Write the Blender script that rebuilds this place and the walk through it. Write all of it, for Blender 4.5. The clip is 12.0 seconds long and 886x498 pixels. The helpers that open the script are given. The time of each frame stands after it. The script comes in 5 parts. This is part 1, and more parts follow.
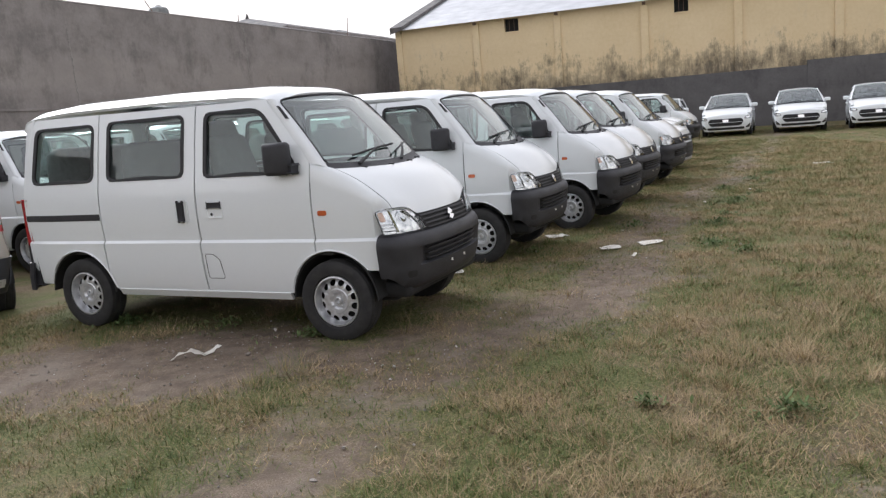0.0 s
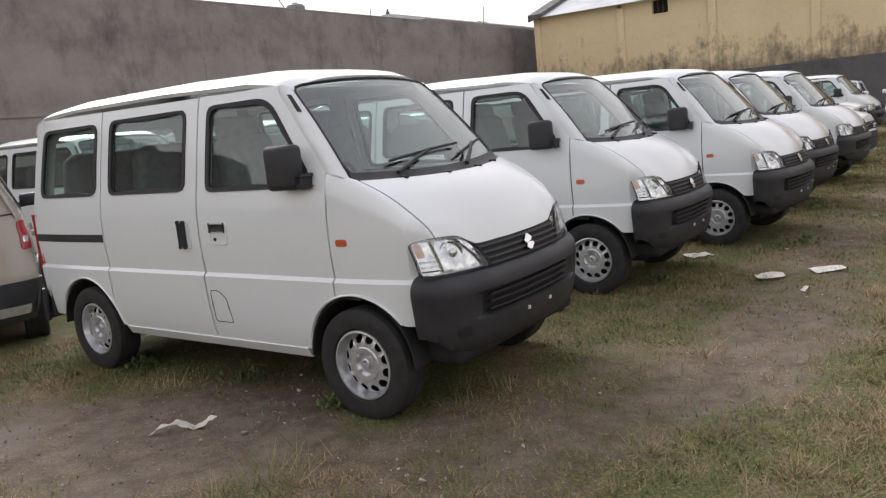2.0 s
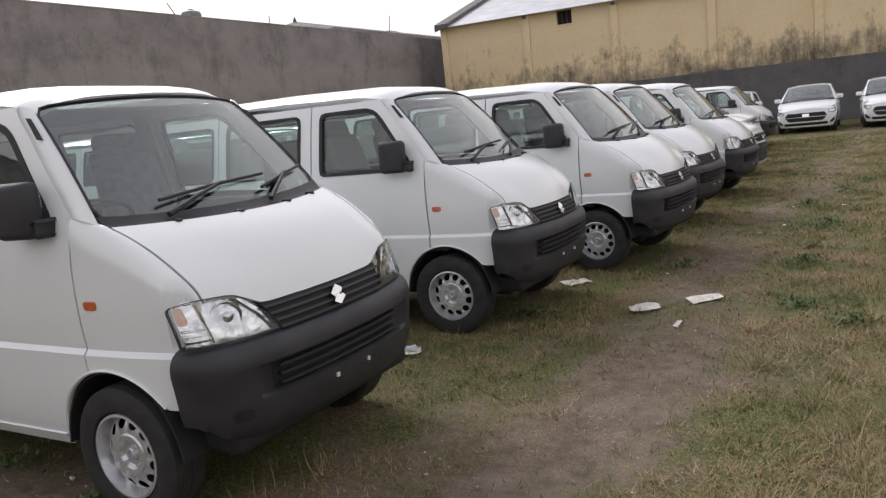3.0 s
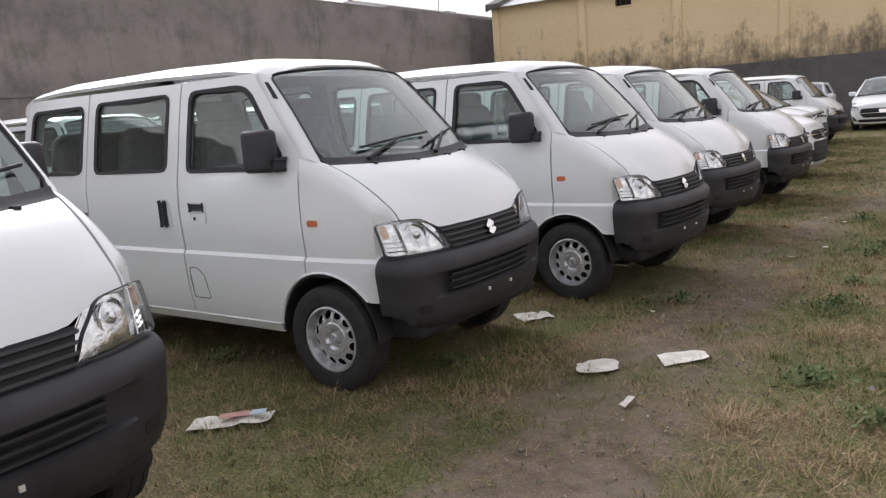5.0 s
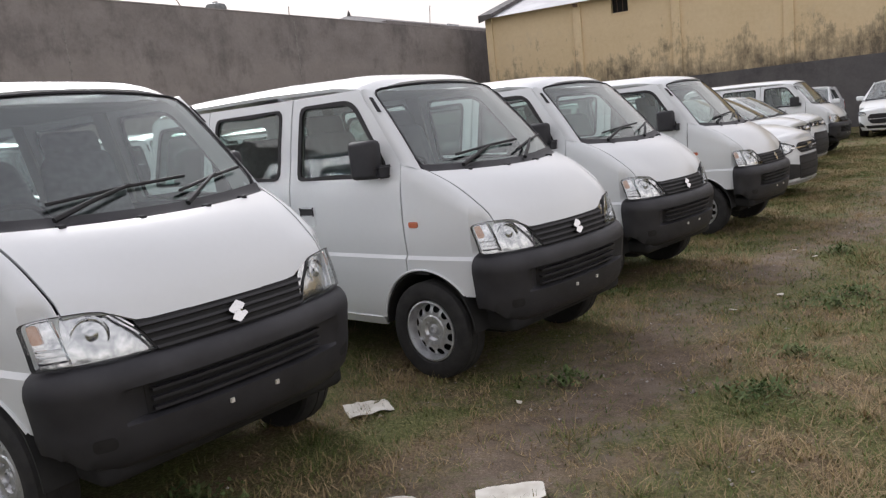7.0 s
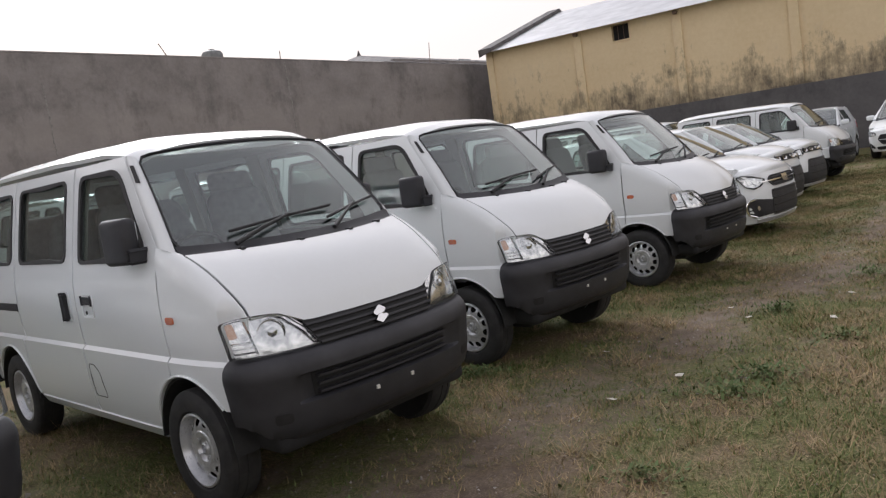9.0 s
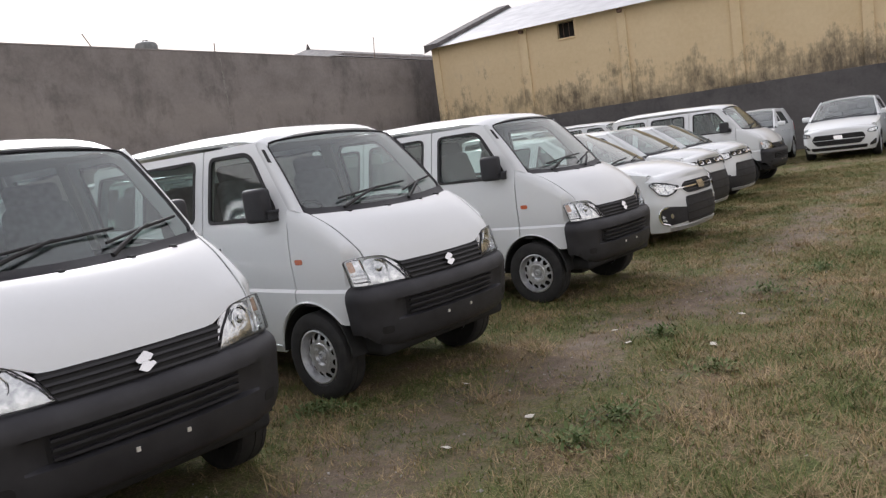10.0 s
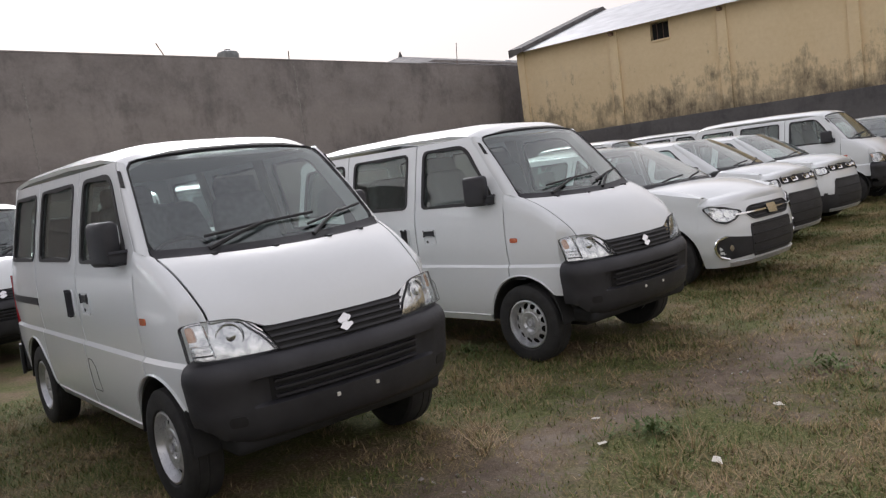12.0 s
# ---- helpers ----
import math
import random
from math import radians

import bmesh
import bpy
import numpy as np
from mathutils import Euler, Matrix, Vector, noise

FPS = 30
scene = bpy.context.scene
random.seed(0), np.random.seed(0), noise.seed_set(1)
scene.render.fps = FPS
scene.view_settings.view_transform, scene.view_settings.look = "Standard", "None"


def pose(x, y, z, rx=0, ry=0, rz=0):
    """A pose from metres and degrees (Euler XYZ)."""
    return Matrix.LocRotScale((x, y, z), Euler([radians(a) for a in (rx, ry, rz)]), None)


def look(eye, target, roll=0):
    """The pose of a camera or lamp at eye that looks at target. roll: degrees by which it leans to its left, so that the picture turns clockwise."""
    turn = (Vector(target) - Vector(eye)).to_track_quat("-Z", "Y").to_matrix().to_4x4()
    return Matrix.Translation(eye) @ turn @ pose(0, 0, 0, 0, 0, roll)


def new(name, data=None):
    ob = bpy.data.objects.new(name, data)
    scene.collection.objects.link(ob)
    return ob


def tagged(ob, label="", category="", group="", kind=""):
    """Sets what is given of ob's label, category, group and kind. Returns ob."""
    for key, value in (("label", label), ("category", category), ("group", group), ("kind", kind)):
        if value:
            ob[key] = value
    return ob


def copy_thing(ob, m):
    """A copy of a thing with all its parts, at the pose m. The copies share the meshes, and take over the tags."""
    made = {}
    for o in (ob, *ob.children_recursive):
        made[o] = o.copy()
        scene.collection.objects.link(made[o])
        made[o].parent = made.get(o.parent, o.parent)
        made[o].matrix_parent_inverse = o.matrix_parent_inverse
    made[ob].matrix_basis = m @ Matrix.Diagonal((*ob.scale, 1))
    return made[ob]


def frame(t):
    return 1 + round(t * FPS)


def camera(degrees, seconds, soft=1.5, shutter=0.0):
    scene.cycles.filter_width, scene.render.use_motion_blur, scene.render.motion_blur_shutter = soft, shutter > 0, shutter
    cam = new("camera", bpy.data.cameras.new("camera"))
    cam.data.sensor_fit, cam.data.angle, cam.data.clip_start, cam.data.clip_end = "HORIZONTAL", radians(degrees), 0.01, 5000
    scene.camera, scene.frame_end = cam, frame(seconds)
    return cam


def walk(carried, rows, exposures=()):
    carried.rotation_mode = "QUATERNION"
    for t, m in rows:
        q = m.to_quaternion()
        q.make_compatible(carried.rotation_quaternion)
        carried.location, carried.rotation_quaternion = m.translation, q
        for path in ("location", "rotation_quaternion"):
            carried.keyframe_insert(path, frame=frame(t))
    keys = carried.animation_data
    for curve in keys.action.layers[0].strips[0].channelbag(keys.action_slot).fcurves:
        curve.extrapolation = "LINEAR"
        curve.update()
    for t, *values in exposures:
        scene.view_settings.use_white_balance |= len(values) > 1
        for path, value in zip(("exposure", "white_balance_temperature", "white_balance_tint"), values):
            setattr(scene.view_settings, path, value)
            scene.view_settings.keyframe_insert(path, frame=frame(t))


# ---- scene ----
cam = camera(60.36, 12.0, soft=1.3)
# seconds, eye x y z in metres, yaw, pitch, roll
ROWS = [
    (0.0, 0.321, 0.037, 1.507, 0.12, -9.68, 4.60),
    (0.5, 0.374, 0.483, 1.490, -0.18, -10.17, 4.28),
    (1.0, 0.422, 0.857, 1.505, 2.68, -9.33, 3.68),
    (1.5, 0.580, 1.277, 1.499, 7.02, -8.24, 5.27),
    (2.0, 0.672, 1.675, 1.458, 11.01, -9.22, 5.70),
    (2.5, 0.863, 2.051, 1.457, 3.47, -10.43, 4.32),
    (3.0, 1.097, 2.424, 1.486, 4.99, -9.18, 5.94),
    (3.2, 1.157, 2.576, 1.463, 5.76, -8.92, 6.43),
    (4.8, 1.861, 3.751, 1.442, 10.23, -9.00, 4.92),
    (5.0, 1.907, 3.936, 1.417, 10.03, -9.90, 4.37),
    (5.5, 2.171, 4.315, 1.405, 7.77, -10.30, 5.33),
    (6.0, 2.385, 4.681, 1.427, 8.18, -9.30, 6.46),
    (6.5, 2.577, 5.069, 1.426, 10.89, -8.79, 5.91),
    (6.7, 2.676, 5.191, 1.411, 11.03, -8.86, 5.83),
    (8.3, 3.453, 6.095, 1.418, 15.40, -7.17, 5.13),
    (8.5, 3.607, 6.204, 1.423, 13.99, -6.48, 5.85),
    (9.0, 3.865, 6.477, 1.421, 13.99, -6.06, 8.11),
    (9.5, 4.094, 6.841, 1.434, 13.09, -7.03, 7.37),
    (10.0, 4.459, 7.150, 1.430, 11.13, -6.83, 7.66),
    (10.5, 4.649, 7.517, 1.406, 12.56, -7.35, 7.57),
    (11.0, 4.825, 7.900, 1.417, 14.68, -7.71, 6.27),
    (11.5, 5.057, 8.324, 1.427, 15.68, -6.38, 6.79),
    (12.0, 5.157, 8.739, 1.391, 19.22, -5.23, 7.28),
]
walk(cam, [(t, pose(x, y, z, 90 + pitch, roll, yaw)) for t, x, y, z, yaw, pitch, roll in ROWS],
     exposures=[(t, stops, 5600 if t < 1 else 5780, 10 if t < 1 else 11 if t < 2.8 else 12.5) for t, stops in ((0.0, 1.20), (1.5, 1.06), (2.5, 1.10), (3.0, 0.96), (5.5, 1.08), (6.5, 1.0), (8.5, 0.84), (10.5, 1.0), (12.0, 0.82))])

# ---- light: hazy low sun behind the grey wall ----
SUN_AZ, SUN_EL = radians(-38), radians(34)      # azimuth from +y towards +x
world = bpy.data.worlds.new("hazy_sky")
scene.world = world
world.use_nodes = True
wn = world.node_tree
bg = wn.nodes["Background"]
sky = wn.nodes.new("ShaderNodeTexSky")
sky.sky_type, sky.sun_disc = "NISHITA", False
sky.sun_elevation, sky.sun_rotation = SUN_EL, SUN_AZ
sky.air_density, sky.dust_density, sky.ozone_density = 1.0, 7.0, 1.0
haze = wn.nodes.new("ShaderNodeMixRGB")
up = wn.nodes.new("ShaderNodeTexCoord")
split = wn.nodes.new("ShaderNodeSeparateXYZ")
wn.links.new(up.outputs["Generated"], split.inputs[0])
thin = wn.nodes.new("ShaderNodeMapRange")          # the haze thins towards the zenith
thin.inputs["From Min"].default_value, thin.inputs["From Max"].default_value = 0.15, 1.0
thin.inputs["To Min"].default_value, thin.inputs["To Max"].default_value = 0.93, 0.5
wn.links.new(split.outputs["Z"], thin.inputs["Value"])
wn.links.new(thin.outputs["Result"], haze.inputs["Fac"])
haze.inputs["Color2"].default_value = (6.85, 6.0, 5.2, 1)
wn.links.new(sky.outputs["Color"], haze.inputs["Color1"])
wn.links.new(haze.outputs["Color"], bg.inputs["Color"])
bg.inputs["Strength"].default_value = 0.086
sun = new("sun", bpy.data.lights.new("sun", "SUN"))
sun.data.energy, sun.data.angle, sun.data.color = 1.45, radians(34), (1.0, 0.96, 0.90)
sun_dir = Vector((math.sin(SUN_AZ) * math.cos(SUN_EL), math.cos(SUN_AZ) * math.cos(SUN_EL), math.sin(SUN_EL)))
sun.matrix_world = look(sun_dir * 60, (0, 0, 0))


# ---- materials ----
class Nodes:
    """Short hand for building a node material."""

    def __init__(self, name):
        self.m = bpy.data.materials.new(name)
        self.m.use_nodes = True
        self.t = self.m.node_tree
        self.b = self.t.nodes["Principled BSDF"]
        self.out = self.t.nodes["Material Output"]

    def n(self, kind, **values):
        node = self.t.nodes.new(kind)
        for k, v in values.items():
            node.inputs[k.replace("_", " ")].default_value = v
        return node

    def link(self, a, b):
        self.t.links.new(a, b)

    def noise(self, scale, detail=4.0, rough=0.55, space="Object", stretch=(1, 1, 1)):
        tc = self.t.nodes.new("ShaderNodeTexCoord")
        mp = self.n("ShaderNodeMapping")
        mp.inputs["Scale"].default_value = stretch
        self.link(tc.outputs[space], mp.inputs["Vector"])
        nz = self.n("ShaderNodeTexNoise", Scale=scale, Detail=detail, Roughness=rough)
        self.link(mp.outputs["Vector"], nz.inputs["Vector"])
        return nz.outputs["Fac"]

    def ramp(self, fac, stops):
        r = self.t.nodes.new("ShaderNodeValToRGB")
        el = r.color_ramp.elements
        while len(el) < len(stops):
            el.new(0.5)
        for e, (p, c) in zip(el, stops):
            e.position = p
            e.color = (*c, 1) if len(c) == 3 else c
        self.link(fac, r.inputs["Fac"])
        return r.outputs["Color"]

    def mix(self, fac, a, b, kind="MIX"):
        x = self.t.nodes.new("ShaderNodeMixRGB")
        x.blend_type = kind
        for sock, v in (("Fac", fac), ("Color1", a), ("Color2", b)):
            if hasattr(v, "is_output"):
                self.link(v, x.inputs[sock])
            elif sock == "Fac":
                x.inputs[sock].default_value = v
            else:
                x.inputs[sock].default_value = (*v, 1)
        return x.outputs["Color"]

    def math(self, op, a, b=0.5):
        x = self.t.nodes.new("ShaderNodeMath")
        x.operation = op
        for i, v in enumerate((a, b)):
            if hasattr(v, "is_output"):
                self.link(v, x.inputs[i])
            else:
                x.inputs[i].default_value = v
        return x.outputs[0]

    def axis(self, name, space="Object"):
        tc = self.t.nodes.new("ShaderNodeTexCoord")
        sp = self.t.nodes.new("ShaderNodeSeparateXYZ")
        self.link(tc.outputs[space], sp.inputs[0])
        return sp.outputs[name]

    def bump(self, height, strength=0.3, dist=0.01):
        b = self.n("ShaderNodeBump", Strength=strength, Distance=dist)
        self.link(height, b.inputs["Height"])
        self.link(b.outputs["Normal"], self.b.inputs["Normal"])

    def color(self, c):
        if hasattr(c, "is_output"):
            self.link(c, self.b.inputs["Base Color"])
        else:
            self.b.inputs["Base Color"].default_value = (*c, 1)


def surface(name, c1, c2, scale=8.0, rough=0.5, metal=0.0, bump=0.0, bump_scale=60.0, coat=0.0, rough_var=0.08):
    """Two-tone noisy surface with fine relief."""
    k = Nodes(name)
    big = k.noise(scale, 5)
    k.color(k.ramp(big, [(0.35, c1), (0.65, c2)]))
    fine = k.noise(bump_scale, 3)
    r = k.math("ADD", k.math("MULTIPLY", fine, rough_var * 2), rough - rough_var)
    k.link(r, k.b.inputs["Roughness"])
    k.b.inputs["Metallic"].default_value = metal
    k.b.inputs["Coat Weight"].default_value = coat
    if bump:
        k.bump(fine, bump, 0.004)
    return k.m


def paint(name, c, dust=(0.60, 0.59, 0.57)):
    """Car paint with a thin film of dust."""
    k = Nodes(name)
    film = k.math("MULTIPLY", k.noise(3.0, 6, 0.65), k.noise(40.0, 3))
    k.color(k.mix(k.math("MULTIPLY", film, 0.22), c, dust))
    k.link(k.math("ADD", k.math("MULTIPLY", film, 0.25), 0.16), k.b.inputs["Roughness"])
    k.b.inputs["Coat Weight"].default_value = 0.5
    k.b.inputs["Coat Roughness"].default_value = 0.08
    k.bump(k.noise(1.6, 2), 0.04, 0.02)
    return k.m


def glass(name, tint, gloss_rough=0.02, boost=1.0, base=0.035):
    """Thin pane: tinted see-through with a Fresnel gloss."""
    k = Nodes(name)
    tr = k.n("ShaderNodeBsdfTransparent")
    tr.inputs["Color"].default_value = (*tint, 1)
    gl = k.n("ShaderNodeBsdfGlossy", Roughness=gloss_rough)
    lw = k.n("ShaderNodeLayerWeight", Blend=0.5)
    fac = k.math("ADD", k.math("MULTIPLY", k.math("POWER", lw.outputs["Facing"], 4.0), 0.7 * boost), base)
    mx = k.t.nodes.new("ShaderNodeMixShader")
    k.link(fac, mx.inputs[0])
    k.link(tr.outputs[0], mx.inputs[1])
    k.link(gl.outputs[0], mx.inputs[2])
    k.link(mx.outputs[0], k.out.inputs["Surface"])
    return k.m


M = {}
M["white"] = paint("white_paint", (0.79, 0.82, 0.835), (0.57, 0.58, 0.57))
M["silver"] = paint("beige_silver_paint", (0.36, 0.325, 0.275), (0.40, 0.37, 0.33))
M["rubber"] = surface("tyre_rubber", (0.018, 0.018, 0.019), (0.032, 0.031, 0.030), 14, 0.8, bump=0.3)
M["black"] = surface("black_plastic", (0.020, 0.020, 0.024), (0.034, 0.034, 0.039), 6, 0.52, bump=0.25, bump_scale=400)
M["dark"] = surface("dark_cavity", (0.012, 0.012, 0.013), (0.02, 0.02, 0.02), 10, 0.8)
M["trim"] = surface("window_rubber", (0.012, 0.012, 0.013), (0.02, 0.02, 0.022), 20, 0.6)
M["steel"] = surface("painted_steel_rim", (0.56, 0.57, 0.59), (0.68, 0.69, 0.71), 25, 0.30, 0.6, 0.08, 120)
M["chrome"] = surface("chrome", (0.78, 0.79, 0.80), (0.86, 0.86, 0.86), 30, 0.12, 1.0, rough_var=0.03)
M["reflector"] = surface("lamp_reflector", (0.50, 0.51, 0.53), (0.92, 0.92, 0.93), 26, 0.12, 1.0, 0.5, 26, rough_var=0.05)
M["amber"] = surface("amber_lens", (0.50, 0.10, 0.03), (0.58, 0.14, 0.04), 60, 0.2, coat=0.6)
M["pale_amber"] = surface("clear_amber_bulb_lens", (0.52, 0.30, 0.20), (0.66, 0.46, 0.36), 40, 0.2, 0.3, coat=0.6)
M["bowl"] = surface("headlight_bowl", (0.22, 0.23, 0.24), (0.60, 0.61, 0.62), 38, 0.10, 1.0, 0.25, 80, rough_var=0.04)
M["red_lens"] = surface("red_lens", (0.30, 0.012, 0.02), (0.38, 0.02, 0.03), 60, 0.15, coat=0.7)
M["clear_lens"] = glass("clear_lens", (0.96, 0.97, 0.97))
M["glass"] = glass("green_tinted_glass", (0.88, 0.94, 0.92), 0.02, 1.0, 0.07)
M["windscreen"] = glass("windscreen_glass", (0.90, 0.95, 0.93), 0.04, 1.2, 0.12)
M["seat"] = surface("grey_seat_fabric", (0.10, 0.10, 0.11), (0.16, 0.16, 0.17), 30, 0.85, bump=0.3)
M["film"] = surface("plastic_seat_film", (0.30, 0.31, 0.33), (0.45, 0.46, 0.48), 12, 0.3, coat=0.3)
M["dash"] = surface("grey_dashboard", (0.07, 0.07, 0.075), (0.10, 0.10, 0.105), 20, 0.7, bump=0.2)
M["lining"] = surface("pale_roof_lining", (0.38, 0.37, 0.35), (0.45, 0.44, 0.42), 10, 0.9)
M["paper"] = surface("weathered_paper", (0.52, 0.49, 0.43), (0.72, 0.70, 0.64), 9, 0.85, bump=0.2)
M["red_print"] = surface("red_print", (0.40, 0.20, 0.17), (0.50, 0.30, 0.26), 15, 0.7)
M["blue_print"] = surface("pale_blue_print", (0.35, 0.45, 0.55), (0.45, 0.55, 0.62), 15, 0.7)
M["tin"] = surface("zinc_roof_sheet", (0.42, 0.43, 0.45), (0.55, 0.56, 0.58), 1.3, 0.5, 0.3, 0.1, 30)
M["old_tin"] = surface("dark_old_roof", (0.07, 0.065, 0.065), (0.14, 0.13, 0.125), 2.0, 0.8, bump=0.2)
M["tank"] = surface("grey_water_tank", (0.16, 0.17, 0.17), (0.26, 0.27, 0.27), 4, 0.6)
M["rust"] = surface("rusty_iron", (0.12, 0.08, 0.06), (0.22, 0.14, 0.1), 20, 0.8)
M["void"] = surface("unlit_room_panel", (0.01, 0.01, 0.01), (0.018, 0.018, 0.018), 4, 0.9)


def wall_material(name, base, light, stain, streaks=True, low=0.0, high=3.0):
    """Old rendered masonry: mottled, with vertical streaks of black mould."""
    k = Nodes(name)
    c = k.ramp(k.noise(0.7, 6, 0.6, stretch=(1, 1, 1.4)), [(0.3, base), (0.7, light)])
    c = k.mix(0.35, c, k.ramp(k.noise(9, 5, 0.7), [(0.3, base), (0.75, light)]))
    if streaks:
        z = k.math("ADD", k.axis("Z"), k.math("MULTIPLY", k.math("SUBTRACT", k.noise(0.5, 4), 0.5), 1.2))
        band_lo = k.ramp(k.math("MULTIPLY", z, 0.1), [(0.0, (0, 0, 0)), (0.30, (0.15, 0.15, 0.15)), (0.35, (1, 1, 1)), (0.42, (0.8, 0.8, 0.8)), (0.45, (0.1, 0.1, 0.1)), (1.0, (0, 0, 0))])
        c = k.mix(k.math("MULTIPLY", band_lo, 0.45), c, (0.38, 0.345, 0.32))
        pale = k.ramp(k.noise(0.9, 7, 0.72), [(0.60, (0, 0, 0)), (0.70, (1, 1, 1))])
        c = k.mix(k.math("MULTIPLY", pale, 0.35), c, (0.34, 0.32, 0.29))
    streak = k.noise(1.5, 9, 0.75, stretch=(1, 1, 0.55))
    patch = k.noise(0.36, 5, 0.6)
    m = k.math("MULTIPLY", streak, patch)
    mask = k.ramp(m, [(0.25, (0, 0, 0)), (0.42, (1, 1, 1))])
    c = k.mix(k.math("MULTIPLY", mask, 0.75), c, stain)
    k.color(c)
    k.b.inputs["Roughness"].default_value = 0.92
    k.bump(k.noise(26, 6, 0.7), 0.35, 0.01)
    return k.m


M["grey_wall"] = wall_material("mouldy_grey_render", (0.17, 0.155, 0.15), (0.36, 0.33, 0.315), (0.085, 0.08, 0.08))
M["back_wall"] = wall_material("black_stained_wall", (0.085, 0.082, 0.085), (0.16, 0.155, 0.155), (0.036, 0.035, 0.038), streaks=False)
M["scar"] = surface("pale_cement_scar", (0.20, 0.19, 0.18), (0.34, 0.32, 0.30), 14, 0.9, bump=0.3)


def yellow_material():
    """Yellow limewash, with black mould that climbs from the foot in streaks."""
    k = Nodes("yellow_limewash")
    c = k.ramp(k.noise(0.5, 6, 0.6), [(0.3, (0.68, 0.54, 0.31)), (0.7, (0.78, 0.64, 0.40))])
    c = k.mix(0.3, c, k.ramp(k.noise(7, 5, 0.7), [(0.3, (0.62, 0.49, 0.30)), (0.7, (0.80, 0.68, 0.48))]))
    z = k.axis("Z")
    streak = k.noise(3.6, 10, 0.82, stretch=(1, 1, 0.32))
    blotch = k.noise(0.55, 6, 0.7)
    foot = k.math("SUBTRACT", 1.0, k.math("MULTIPLY", k.math("SUBTRACT", z, 2.4), 0.42))
    m = k.math("ADD", k.math("MULTIPLY", foot, 0.36), k.math("MULTIPLY", k.math("MULTIPLY", streak, blotch), 1.6))
    mask = k.ramp(m, [(0.55, (0, 0, 0)), (0.65, (0.5, 0.5, 0.5)), (0.80, (1, 1, 1))])
    c = k.mix(k.math("MULTIPLY", mask, 0.85), c, (0.055, 0.05, 0.045))
    pale = k.ramp(k.noise(1.1, 6, 0.7, stretch=(1, 1, 0.5)), [(0.58, (0, 0, 0)), (0.7, (1, 1, 1))])
    c = k.mix(k.math("MULTIPLY", pale, 0.25), c, (0.50, 0.45, 0.36))
    k.color(c)
    k.b.inputs["Roughness"].default_value = 0.92
    k.bump(k.noise(22, 6, 0.7), 0.3, 0.01)
    return k.m


M["yellow"] = yellow_material()


def ground_material():
    """Dry soil between worn, patchy turf; the same wear map as the blades."""
    k = Nodes("worn_turf_soil")
    at = k.t.nodes.new("ShaderNodeAttribute")
    at.attribute_name = "turf"
    fine = k.noise(100, 7, 0.75)
    mid = k.noise(7, 6, 0.7)
    soil = k.ramp(fine, [(0.25, (0.088, 0.067, 0.049)), (0.50, (0.195, 0.152, 0.114)), (0.72, (0.401, 0.333, 0.263))])
    soil = k.mix(k.ramp(mid, [(0.40, (0, 0, 0)), (0.62, (0.75, 0.75, 0.75))]), soil, (0.105, 0.082, 0.062))
    soil = k.mix(k.ramp(k.noise(1.7, 5, 0.65), [(0.50, (0, 0, 0)), (0.66, (0.6, 0.6, 0.6))]), soil, (0.235, 0.20, 0.165))
    leafy = k.noise(60, 8, 0.85)
    green = k.ramp(leafy, [(0.36, (0.038, 0.048, 0.016)), (0.52, (0.122, 0.130, 0.051)), (0.66, (0.307, 0.270, 0.132))])
    dead = k.ramp(leafy, [(0.36, (0.077, 0.058, 0.034)), (0.52, (0.186, 0.140, 0.089)), (0.66, (0.371, 0.288, 0.184))])
    turf = k.mix(k.ramp(k.noise(1.5, 6, 0.7), [(0.44, (0, 0, 0)), (0.60, (1, 1, 1))]), green, dead)
    edge = k.ramp(k.math("ADD", at.outputs["Fac"], k.math("MULTIPLY", k.math("SUBTRACT", k.noise(20, 5, 0.7), 0.5), 0.9)),
                  [(0.3, (0, 0, 0)), (0.62, (1, 1, 1))])
    k.color(k.mix(edge, soil, turf))
    k.b.inputs["Roughness"].default_value = 0.95
    k.b.inputs["Specular IOR Level"].default_value = 0.15
    k.bump(k.math("ADD", fine, k.math("MULTIPLY", mid, 2.0)), 0.5, 0.03)
    return k.m


M["ground"] = ground_material()


def blade_material(name, stops, shift=0.0):
    """Leaf colour by blade, pulled greener or drier by a slow drift over the field."""
    k = Nodes(name)
    g = k.t.nodes.new("ShaderNodeNewGeometry")
    drift = k.math("MULTIPLY", k.math("SUBTRACT", k.noise(1.5, 6, 0.7), 0.5), 2.2)
    fac = k.math("ADD", k.math("MULTIPLY", g.outputs["Random Per Island"], 0.75), k.math("ADD", drift, 0.14 + shift))
    k.color(k.ramp(fac, stops))
    k.b.inputs["Roughness"].default_value = 0.7
    k.b.inputs["Specular IOR Level"].default_value = 0.2
    return k.m


